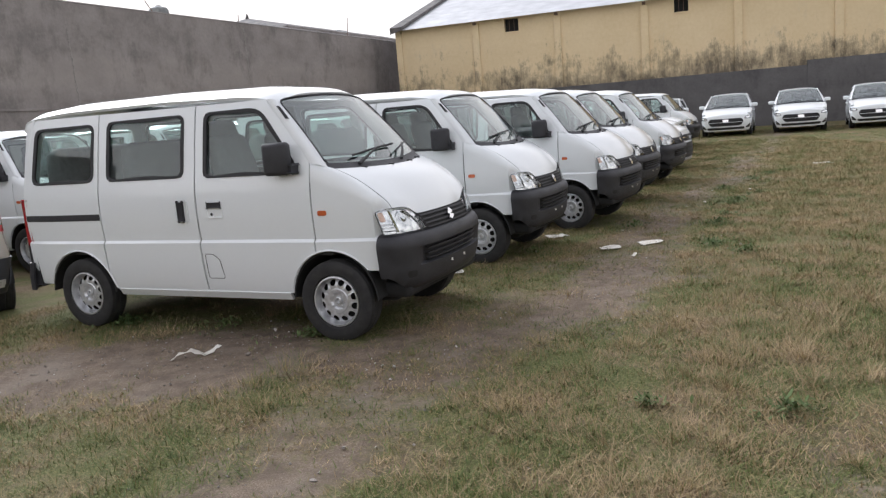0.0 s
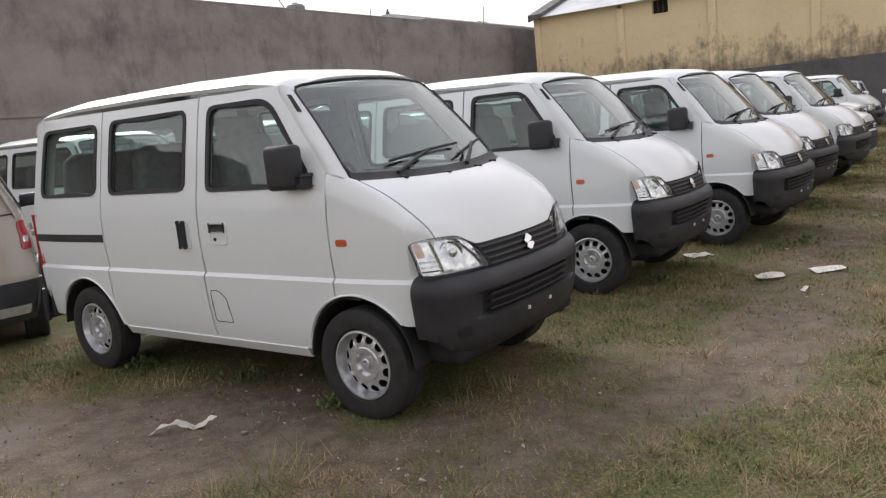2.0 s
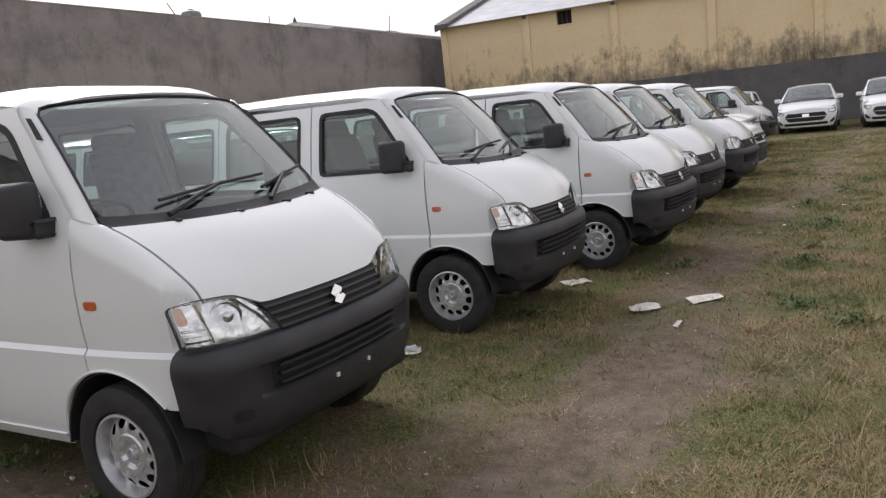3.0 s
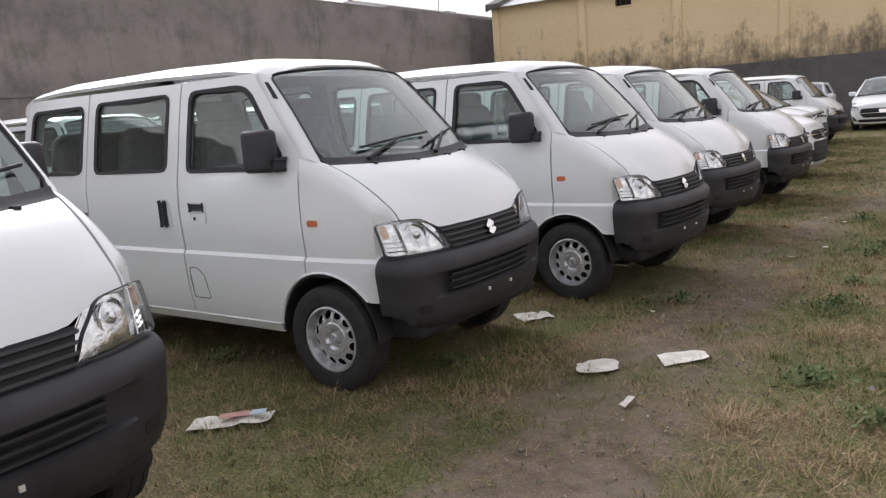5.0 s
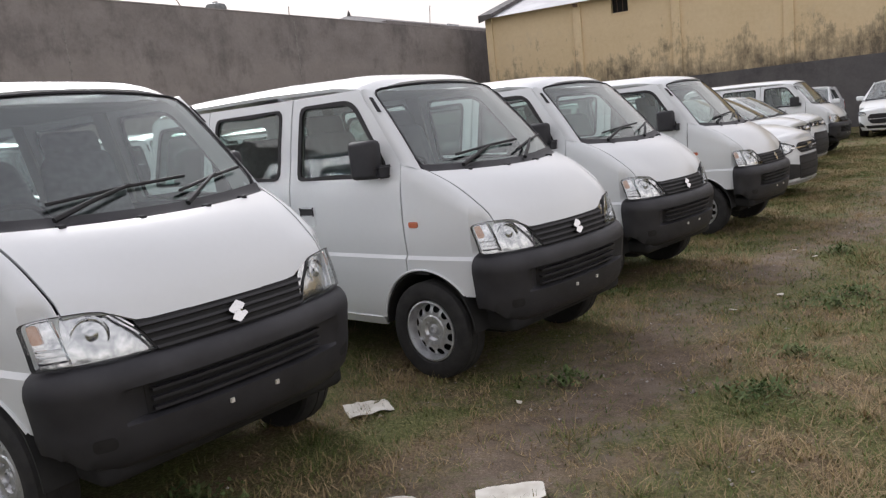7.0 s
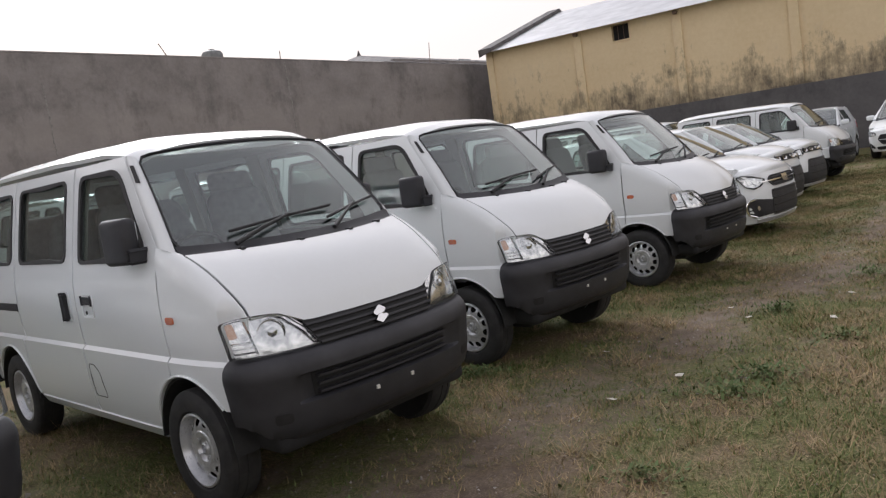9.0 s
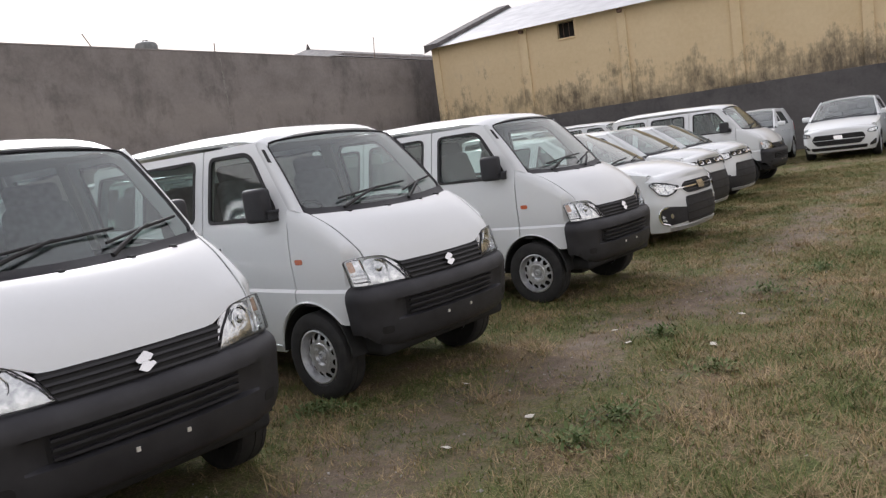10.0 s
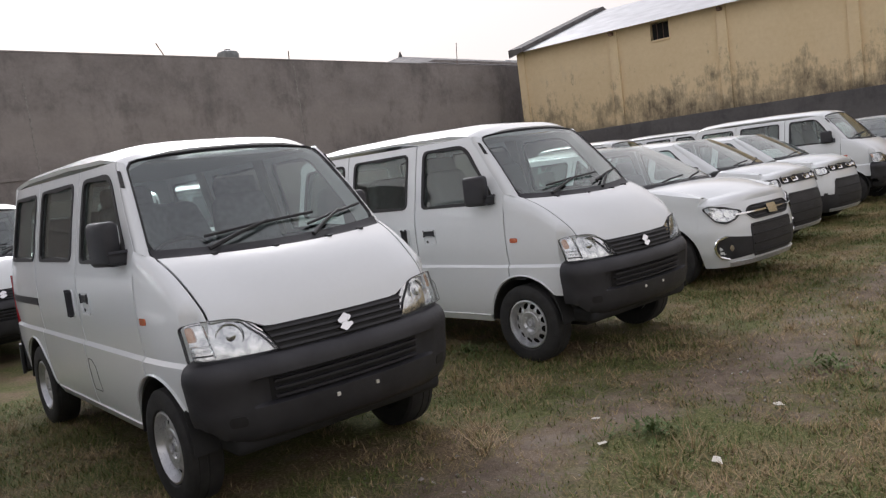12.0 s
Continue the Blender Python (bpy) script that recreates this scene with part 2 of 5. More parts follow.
M["blades"] = blade_material("grass_blades", [(0.0, (0.064, 0.096, 0.025)), (0.38, (0.134, 0.162, 0.048)), (0.62, (0.237, 0.186, 0.086)), (1.0, (0.397, 0.300, 0.167))])
M["straw"] = blade_material("dry_grass_blades", [(0.0, (0.179, 0.144, 0.075)), (0.5, (0.288, 0.216, 0.121)), (1.0, (0.448, 0.342, 0.207))])
M["leaf"] = blade_material("weed_leaves", [(0.0, (0.06, 0.095, 0.03)), (0.6, (0.11, 0.15, 0.055)), (1.0, (0.19, 0.20, 0.09))])
M["pebble"] = blade_material("pale_crumbs", [(0.0, (0.16, 0.14, 0.12)), (0.7, (0.30, 0.27, 0.24)), (1.0, (0.55, 0.53, 0.50))])


# ---- mesh helpers ----
def part(name, bm, material, parent, label="", smooth=True):
    """Links a bmesh as one mesh object under a thing or a part."""
    me = bpy.data.meshes.new(name)
    bm.to_mesh(me)
    bm.free()
    return mesh_part(name, me, material, parent, label, smooth)


def mesh_part(name, me, material, parent, label="", smooth=True):
    if not me.materials:
        me.materials.append(M[material])
    for p in me.polygons:
        p.use_smooth = smooth
    if smooth:
        me.set_sharp_from_angle(angle=radians(38))
    ob = new(name, me)
    if parent is not None:
        ob.parent = parent
    if label:
        ob["label"] = label
    return ob


def thing(name, label, category, group="", m=None):
    ob = new(name)
    ob.empty_display_size = 0.2
    if m is not None:
        ob.matrix_basis = m
    return tagged(ob, label, category, group)


def thicken(bm, t):
    """Gives a sheet thickness, inwards along its vertex normals, and closes its rim."""
    bmesh.ops.dissolve_degenerate(bm, dist=1e-5, edges=bm.edges)
    bm.normal_update()
    faces = bm.faces[:]
    rim = [e for e in bm.edges if len(e.link_faces) == 1]
    low = {v: bm.verts.new(v.co - v.normal * t) for v in bm.verts[:]}
    sides = []
    for e in rim:
        loop = e.link_loops[0]
        a, b = loop.vert, loop.link_loop_next.vert
        sides.append((b, a, low[a], low[b]))
    for f in faces:
        bm.faces.new([low[v] for v in reversed(f.verts)])
    for q in sides:
        bm.faces.new(q)


def grid(f, us, vs, thick=0.0, merge=True):
    """Surface f(u, v) over the two lists of parameters."""
    bm = bmesh.new()
    rows = [[bm.verts.new(f(u, v)) for v in vs] for u in us]
    for i in range(len(us) - 1):
        for j in range(len(vs) - 1):
            q = (rows[i][j], rows[i + 1][j], rows[i + 1][j + 1], rows[i][j + 1])
            bm.faces.new(q)
    if merge:
        bmesh.ops.remove_doubles(bm, verts=bm.verts, dist=1e-4)
    bmesh.ops.recalc_face_normals(bm, faces=bm.faces)
    if thick:
        thicken(bm, thick)
    return bm


def lin(a, b, n):
    return [a + (b - a) * i / (n - 1) for i in range(n)]


def round_poly(corners, r, seg=5):
    """A closed polygon with its corners rounded by arcs of radius r (or one radius a corner)."""
    out, n = [], len(corners)
    for i, c in enumerate(corners):
        p, a, b = Vector(c), Vector(corners[i - 1]), Vector(corners[(i + 1) % n])
        rad = r[i] if isinstance(r, (list, tuple)) else r
        d1, d2 = (a - p), (b - p)
        s = min(rad, d1.length * 0.45, d2.length * 0.45)
        p1, p2 = p + d1.normalized() * s, p + d2.normalized() * s
        for k in range(seg + 1):
            t = k / seg
            out.append((1 - t) ** 2 * p1 + 2 * t * (1 - t) * p + t * t * p2)
    return out


def resample(loop, n):
    """n points at even steps round a closed loop, from its first point."""
    pts = [Vector(p) for p in loop] + [Vector(loop[0])]
    cum = [0.0]
    for a, b in zip(pts, pts[1:]):
        cum.append(cum[-1] + (b - a).length)
    out, j = [], 0
    for i in range(n):
        d = cum[-1] * i / n
        while cum[j + 1] < d:
            j += 1
        out.append(pts[j].lerp(pts[j + 1], (d - cum[j]) / max(1e-9, cum[j + 1] - cum[j])))
    return out


def hole_panel(outer, inner, f, rings=2, thick=0.0):
    """Panel between an outer and an inner loop in two dimensions, laid on the surface f(a, b)."""
    n = len(inner)
    c = sum((Vector(p) for p in inner), Vector((0, 0))) / n
    edge = []
    cand = [Vector(p) for p in outer]
    for p in inner:
        d = (Vector(p) - c).normalized()
        best = None
        for i in range(len(cand)):
            a, b = cand[i], cand[(i + 1) % len(cand)]
            den = d.x * (b - a).y - d.y * (b - a).x
            if abs(den) < 1e-9:
                continue
            t = ((a - c).x * (b - a).y - (a - c).y * (b - a).x) / den
            s = ((a - c).x * d.y - (a - c).y * d.x) / den
            if t > 0 and -1e-6 <= s <= 1 + 1e-6 and (best is None or t > best):
                best = t
        edge.append(c + d * best)
    for q in cand:                                     # keep the outer corners sharp
        i = min(range(n), key=lambda i: (edge[i] - q).length)
        edge[i] = q.copy()
    bm = bmesh.new()
    layers = [[bm.verts.new(f(*Vector(inner[i]).lerp(edge[i], k / rings))) for i in range(n)] for k in range(rings + 1)]
    for k in range(rings):
        for i in range(n):
            j = (i + 1) % n
            bm.faces.new((layers[k][i], layers[k][j], layers[k + 1][j], layers[k + 1][i]))
    bmesh.ops.recalc_face_normals(bm, faces=bm.faces)
    if thick:
        thicken(bm, thick)
    return bm


def fill_panel(loop, f, rings=4, thick=0.0):
    """A filled loop on the surface f(a, b), in rings round its middle."""
    n = len(loop)
    c = sum((Vector(p) for p in loop), Vector((0, 0))) / n
    bm = bmesh.new()
    mid = bm.verts.new(f(*c))
    last = None
    for k in range(1, rings + 1):
        ring = [bm.verts.new(f(*c.lerp(Vector(p), k / rings))) for p in loop]
        for i in range(n):
            j = (i + 1) % n
            bm.faces.new((mid, ring[i], ring[j]) if last is None else (last[i], ring[i], ring[j], last[j]))
        last = ring
    bmesh.ops.recalc_face_normals(bm, faces=bm.faces)
    if thick:
        thicken(bm, thick)
    return bm


def band(loop, f, w, h):
    """A raised rim of width w and height h that follows a closed loop on f(a, b, out)."""
    n = len(loop)
    c = sum((Vector(p) for p in loop), Vector((0, 0))) / n
    bm = bmesh.new()
    rows = []
    for p in loop:
        p = Vector(p)
        d = (p - c).normalized()
        q = p - d * w
        rows.append([bm.verts.new(f(*a, o)) for a, o in ((p, -0.004), (p, h), (q, h * 0.7), (q, -0.012))])
    for i in range(n):
        a, b = rows[i], rows[(i + 1) % n]
        for k in range(3):
            bm.faces.new((a[k], b[k], b[k + 1], a[k + 1]))
    bmesh.ops.recalc_face_normals(bm, faces=bm.faces)
    return bm


def lathe(profile, n=28, flip=1):
    """Profile of (radius, y) turned about the y axis."""
    bm = bmesh.new()
    rings = [[bm.verts.new((r * math.cos(2 * math.pi * i / n), flip * y, r * math.sin(2 * math.pi * i / n))) for i in range(n)] for r, y in profile]
    for a, b in zip(rings, rings[1:]):
        for i in range(n):
            j = (i + 1) % n
            bm.faces.new((a[i], a[j], b[j], b[i]))
    bmesh.ops.recalc_face_normals(bm, faces=bm.faces)
    return bm


def box(x0, x1, y0, y1, z0, z1, bevel=0.0, seg=2):
    bm = bmesh.new()
    bmesh.ops.create_cube(bm, size=1)
    for v in bm.verts:
        v.co = Vector((x0 if v.co.x < 0 else x1, y0 if v.co.y < 0 else y1, z0 if v.co.z < 0 else z1))
    if bevel:
        bmesh.ops.bevel(bm, geom=bm.edges[:], offset=bevel, segments=seg, affect="EDGES", profile=0.5)
    return bm


def tube(points, r, n=8):
    """Round bar along a line of points, closed at both ends."""
    bm = bmesh.new()
    pts = [Vector(p) for p in points]
    rings = []
    for i, p in enumerate(pts):
        d = (pts[min(i + 1, len(pts) - 1)] - pts[max(i - 1, 0)]).normalized()
        u = d.orthogonal().normalized()
        w = d.cross(u)
        rr = r[i] if isinstance(r, (list, tuple)) else r
        rings.append([bm.verts.new(p + (u * math.cos(2 * math.pi * k / n) + w * math.sin(2 * math.pi * k / n)) * rr) for k in range(n)])
    # keep neighbouring rings from twisting
    for a, b in zip(rings, rings[1:]):
        off = min(range(n), key=lambda o: sum((a[k].co - b[(k + o) % n].co).length for k in range(n)))
        for k in range(n):
            bm.faces.new((a[k], a[(k + 1) % n], b[(k + 1 + off) % n], b[(k + off) % n]))
        b[:] = [b[(k + off) % n] for k in range(n)]
    bm.faces.new(rings[0][::-1])
    bm.faces.new(rings[-1])
    bmesh.ops.recalc_face_normals(bm, faces=bm.faces)
    return bm


def joined(*bms):
    """Several bmeshes as one."""
    out = bmesh.new()
    for b in bms:
        me = bpy.data.meshes.new("tmp")
        b.to_mesh(me)
        b.free()
        out.from_mesh(me)
        bpy.data.meshes.remove(me)
    return out


def moved(bm, m):
    bmesh.ops.transform(bm, matrix=m, verts=bm.verts)
    return bm


# ---- ground ----
def ease(v, knots):
    """Smooth interpolation through (position, value) knots."""
    for (a, p), (b, q) in zip(knots, knots[1:]):
        if v <= b:
            t = min(1.0, max(0.0, (v - a) / (b - a)))
            t = t * t * (3 - 2 * t)
            return p + (q - p) * t
    return knots[-1][1]


RISE = [(-5.0, 0.05), (6.0, 0.05), (10.2, 0.01), (15.5, -0.01), (22.5, -0.06), (28.8, 0.06), (40.0, 0.10)]


def height(x, y):
    return ease(y, RISE)


def turf_at(x, y):
    """How grassy the ground is, 0 bare to 1 thick."""
    n1 = noise.fractal((x * 0.55, y * 0.55, 3.1), 1.0, 2.0, 4)
    n2 = noise.fractal((x * 2.1, y * 2.1, 9.4), 1.0, 2.0, 3)
    n3 = noise.fractal((x * 6.3, y * 6.3, 5.2), 1.0, 2.0, 3)
    v = 0.86 + 0.26 * n1 + 0.34 * n2 + 0.22 * n3
    along = x * 0.46 + y * 0.888
    across = x * 0.888 - y * 0.46 + 0.18 * math.sin(along * 0.7) + 0.40 * n1
    v -= 0.66 * math.exp(-((across + 1.75) / 0.60) ** 2) * (0.80 + 0.7 * n2)        # the beaten track before the vans
    v -= 0.30 * math.exp(-((across - 0.6) / 0.6) ** 2) * (0.5 + 0.9 * n2)
    v -= 1.05 * math.exp(-(((x + 1.9) / 1.6) ** 2 + ((y - 4.95) / 0.75) ** 2) ** 1.5)
    return min(1.0, max(0.0, v))


def spread(lo, a, b, hi, step):
    """Even steps from a to b, then ever longer ones out to lo and hi."""
    mid = lin(a, b, int((b - a) / step) + 1)
    left, right, s = [], [], step
    x = a
    while x > lo:
        s *= 1.35
        x = max(lo, x - s)
        left.append(x)
    x, s = b, step
    while x < hi:
        s *= 1.35
        x = min(hi, x + s)
        right.append(x)
    return left[::-1] + mid + right


def build_ground():
    xs, ys = spread(-900, -7, 11, 900, 0.11), spread(-900, -1, 21, 900, 0.11)
    verts, turf = [], []
    for y in ys:
        for x in xs:
            t = turf_at(x, y) if -40 < x < 60 and -20 < y < 60 else 0.7
            near = -8 < x < 13 and -3 < y < 24
            z = height(x, y)
            if near:
                z += 0.018 * noise.fractal((x * 1.3, y * 1.3, 0.7), 1.0, 2.0, 4) + 0.012 * (t - 0.5)
            verts.append((x, y, z))
            turf.append(t)
    nx = len(xs)
    faces = [(j * nx + i, j * nx + i + 1, (j + 1) * nx + i + 1, (j + 1) * nx + i) for j in range(len(ys) - 1) for i in range(nx - 1)]
    me = bpy.data.meshes.new("ground")
    me.from_pydata(verts, [], faces)
    me.attributes.new("turf", "FLOAT", "POINT").data.foreach_set("value", turf)
    tagged(mesh_part("ground", me, "ground", None), "worn dry grass field with bare brown soil patches", "ground", kind="structure")


build_ground()


# ---- grey wall, yellow godown and the dark wall at its foot ----
def upright_wall(name, a, b, z0, z1, thick, material, label, out=1, parent=None, step=1.0):
    """Wall between plan points a and b; thick grows to its left (out=1) or right."""
    a, b = Vector(a), Vector(b)
    d = (b - a).normalized()
    n = Vector((-d.y, d.x)) * out
    L = (b - a).length
    bm = box(0, L, 0, thick, z0, z1, 0.012, 1)
    ang = math.atan2(d.y, d.x)
    if out < 0:
        bmesh.ops.scale(bm, vec=(1, -1, 1), verts=bm.verts)
        bmesh.ops.reverse_faces(bm, faces=bm.faces)
    me = bpy.data.meshes.new(name)
    bm.to_mesh(me)
    bm.free()
    ob = mesh_part(name, me, material, parent, label, smooth=False)
    ob.matrix_basis = Matrix.Translation((a.x, a.y, 0)) @ Matrix.Rotation(ang, 4, "Z")
    return ob


WALL_A, WALL_D = Vector((-7.5, 31.03)), Vector((0.4085, 0.9128))        # a point on the grey wall and its direction
FAC_A, FAC_D = Vector((2.2, 38.45)), Vector((0.9500, -0.3122))       # the same for the yellow facade
FAC_N = Vector((0.3122, 0.9500))                                     # away from the lot


def wp(s):
    return WALL_A + WALL_D * s


def fp(s, back=0.0):
    return FAC_A + FAC_D * s + FAC_N * back


tagged(upright_wall("wall_west", wp(-34), wp(13.5), -0.6, 5.85, 0.35, "grey_wall", ""), "tall dark grey rendered wall streaked with mould", "wall", kind="structure")
coping = upright_wall("coping", wp(-34), wp(13.5), 5.85, 5.91, 0.41, "grey_wall", "")
tagged(coping, "thin weathered coping on the grey wall", "coping", kind="structure")
ledge = box(0, 47.0, -0.03, 0.005, 2.67, 2.74, 0.008, 1)
ob = tagged(part("wall_ledge", ledge, "grey_wall", None, smooth=False), "pale horizontal ledge line along the grey wall", "ledge", kind="structure")
ob.matrix_basis = Matrix.Translation((*wp(-34), 0)) @ Matrix.Rotation(math.atan2(WALL_D.y, WALL_D.x), 4, "Z")


def scar(s, z0, z1, w, lean, seed):
    """Uneven pale cement joint down the wall."""
    rng = random.Random(seed)
    zs = lin(z0, z1, 40)
    n = Vector((WALL_D.y, -WALL_D.x)) * 0.006
    bm = bmesh.new()
    rows, x = [], 0.0
    for i, z in enumerate(zs):
        x = lean * i / 39 + rng.uniform(-0.02, 0.02)
        ww = w * rng.uniform(0.25, 1.0)
        row = []
        for o, k in ((-ww, 0), (-ww * 0.4, 1), (ww * 0.4, 1), (ww, 0)):
            p = wp(s + x + o) + n * (0.2 + k * 1.8)
            row.append(bm.verts.new((p.x, p.y, z)))
        rows.append(row)
    for a, b in zip(rows, rows[1:]):
        for k in range(3):
            bm.faces.new((a[k], a[k + 1], b[k + 1], b[k]))
    return part("wall_scar", bm, "scar", None)


for s, z0, z1, w, lean, seed in ((-8.0, 2.8, 5.1, 0.035, -0.05, 1), (0.37, 3.1, 5.82, 0.04, -0.06, 2), (-16.9, 2.7, 5.6, 0.04, 0.05, 3)):
    tagged(scar(s, z0, z1, w, lean, seed), "pale cement scar running down the grey wall", "wall joint", kind="structure")


def facade_frame(s, back=0.0):
    p = fp(s, back)
    return Matrix.Translation((p.x, p.y, 0)) @ Matrix.Rotation(math.atan2(FAC_D.y, FAC_D.x), 4, "Z")


def build_godown():
    """Yellow warehouse: wall with pilasters and small windows, gable end and sheet roof."""
    g = thing("warehouse", "yellow limewashed warehouse with mould stains and a sheet roof", "building", m=facade_frame(-4.2))
    L, TOP, T, D = 46.0, 6.08, 0.3, 15.0
    wins = [(5.62, 6.30), (13.43, 14.04), (21.3, 21.95), (29.1, 29.75)]
    z0, z1 = 5.38, 5.98
    cells, x = [], 0.0
    for a, b in wins:                               # wall in bays, each window cut through
        mid_l, mid_r = a - 1.2, b + 1.2
        cells.append(box(x, mid_l, 0, T, -0.5, TOP))
        cells.append(box(mid_l, a, 0, T, -0.5, TOP))
        cells.append(box(b, mid_r, 0, T, -0.5, TOP))
        cells.append(box(a, b, 0, T, -0.5, z0))
        cells.append(box(a, b, 0, T, z1, TOP))
        x = mid_r
    cells.append(box(x, L, 0, T, -0.5, TOP))
    bm = joined(*cells)
    bmesh.ops.remove_doubles(bm, verts=bm.verts, dist=1e-4)
    part("wall", bm, "yellow", g, smooth=False)
    for i in range(11):
        if i:
            part("pilaster", box(i * 3.98 + 0.02, i * 3.98 + 0.36, -0.10, -0.002, 2.0, TOP - 0.06, 0.01, 1), "yellow", g, smooth=False)
    part("pilaster", box(-0.02, 0.30, -0.08, -0.002, 2.0, TOP - 0.06, 0.01, 1), "yellow", g, smooth=False)
    for a, b in wins:
        # near-black panel inside the opening stands in for the unlit room's shade
        w = part("window", joined(box(a, b, 0.20, 0.28, z0, z1)), "void", g, "near-black panel for the unlit opening, with a pale sill", smooth=False)
        part("window_frame", joined(box(a - 0.07, a, -0.02, 0.06, z0 - 0.06, z1 + 0.07), box(b, b + 0.07, -0.02, 0.06, z0 - 0.06, z1 + 0.07),
                                    box(a, b, -0.02, 0.06, z1, z1 + 0.07), box(a, b, -0.05, 0.06, z0 - 0.06, z0)), "yellow", w, smooth=False)
        part("window_bar", joined(*[box(a + (b - a) * k / 3 - 0.008, a + (b - a) * k / 3 + 0.008, 0.05, 0.066, z0, z1) for k in (1, 2)]), "rust", w, smooth=False)
    # gable end and the far side
    slope = 0.30
    gab = bmesh.new()
    ridge = TOP + slope * D / 2
    prof = [(0, -0.5), (0, TOP), (D / 2, ridge), (D, TOP), (D, -0.5)]
    f0 = [gab.verts.new((0.0, T + y if y == 0 else y, z)) for y, z in prof]
    f1 = [gab.verts.new((0.3, T + y if y == 0 else y, z)) for y, z in prof]
    gab.faces.new(f0)
    gab.faces.new(f1[::-1])
    for i in range(5):
        j = (i + 1) % 5
        gab.faces.new((f0[i], f1[i], f1[j], f0[j]))
    bmesh.ops.recalc_face_normals(gab, faces=gab.faces)
    # the gable end takes the darker back_wall colours, not the facade's yellow
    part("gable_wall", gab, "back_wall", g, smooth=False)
    # corrugated sheets
    n = 460
    for name, ya, za, yb, zb in (("roof", -0.45, TOP - 0.08, D / 2, ridge + 0.06), ("roof", D + 0.4, TOP - 0.06, D / 2 + 0.02, ridge + 0.06)):
        bm = grid(lambda u, v: (u, ya + (yb - ya) * v, za + (zb - za) * v + 0.018 * math.cos(u * 2 * math.pi / 0.2)), lin(0.45, L + 0.3, n), lin(0, 1, 5), 0.006, merge=False)
        part(name, bm, "tin", g, "corrugated grey zinc roofing sheet")
    verge = bmesh.new()
    pts = [(-0.5, TOP - 0.02), (D / 2, ridge + 0.14), (D + 0.45, TOP)]
    rows = [[verge.verts.new((x, y, z + dz)) for x, dz in ((-0.12, -0.22), (-0.12, 0.10), (0.5, 0.10), (0.5, -0.06))] for y, z in pts]
    for a, b in zip(rows, rows[1:]):
        for k in range(4):
            verge.faces.new((a[k], a[(k + 1) % 4], b[(k + 1) % 4], b[k]))
    verge.faces.new(rows[0])
    verge.faces.new(rows[-1][::-1])
    bmesh.ops.recalc_face_normals(verge, faces=verge.faces)
    part("verge", verge, "old_tin", g, "dark weathered verge along the gable", smooth=False)
    for i in range(1, 11):
        part("rafter_end", box(i * 3.98 + 0.12, i * 3.98 + 0.26, -0.30, -0.002, TOP - 0.22, TOP - 0.10, 0.01, 1), "rust", g, smooth=False)
    return g


build_godown()
for name, s0, s1, top in (("wall_north", -4.6, 14.65, 2.55), ("wall_north_end", 14.65, 42.0, 2.75)):
    p, q = fp(s0, -0.16), fp(s1, -0.16)
    tagged(upright_wall(name, p, q, -0.5, top, 0.155 if s0 > 0 else 0.15, "back_wall", ""), "low black-stained boundary wall at the warehouse foot", "wall", kind="structure")
# plain walls that close the lot
tagged(upright_wall("wall_east", fp(42, 0.3), (26.0, -26.0), -0.5, 2.6, 0.3, "back_wall", ""), "plain grey boundary wall", "wall", kind="structure")
tagged(upright_wall("wall_south", (26.0, -26.0), wp(-34), -0.5, 2.6, 0.3, "back_wall", "", -1), "plain grey boundary wall", "wall", kind="structure")


# ---- beyond the wall ----
def build_shed():
    """Dark hipped roof beyond the grey wall."""
    g = thing("far_shed", "dark tiled hip roof of a building beyond the wall", "building", m=Matrix.Translation((-12.9, 55.3, 0.78)) @ Matrix.Rotation(math.atan2(WALL_D.y, WALL_D.x), 4, "Z"))
    part("wall", box(-1.8, 22, -4.6, 4.6, -0.5, 7.6), "grey_wall", g, smooth=False)
    bm = bmesh.new()
    lo = [bm.verts.new(p) for p in ((-3.6, -5.3, 7.25), (23, -5.3, 7.25), (23, 5.3, 7.25), (-3.6, 5.3, 7.25))]
    hi = [bm.verts.new(p) for p in ((0.0, 0, 8.75), (20, 0, 8.75))]
    for f in ((lo[0], lo[1], hi[1], hi[0]), (lo[1], lo[2], hi[1]), (lo[2], lo[3], hi[0], hi[1]), (lo[3], lo[0], hi[0]), tuple(lo[::-1])):
        bm.faces.new(f)
    bmesh.ops.recalc_face_normals(bm, faces=bm.faces)
    roof = part("roof", bm, "old_tin", g, smooth=False)
    part("finial", tube([(0.0, 0, 8.65), (0.0, 0, 8.85), (0.0, 0, 9.05)], [0.16, 0.1, 0.03]), "old_tin", roof)
    part("ridge_patch", box(7.6, 9.0, -2.62, -2.5, 8.02, 8.20), "tin", roof, smooth=False)


def build_tank(m):
    g = thing("water_tank", "grey plastic water tank on a pedestal beyond the wall", "water tank", m=m)
    b = lathe([(0.0, 0.0), (0.38, 0.0), (0.41, 0.04), (0.41, 0.22), (0.395, 0.25), (0.41, 0.28), (0.41, 0.48), (0.36, 0.57), (0.22, 0.62), (0.12, 0.64), (0.12, 0.68), (0.0, 0.68)], 24)
    part("body", moved(b, Matrix.Rotation(radians(90), 4, "X")), "tank", g)
    part("pedestal", box(-0.6, 0.6, -0.6, 0.6, -6.6, 0.0), "grey_wall", g, smooth=False)


build_shed()


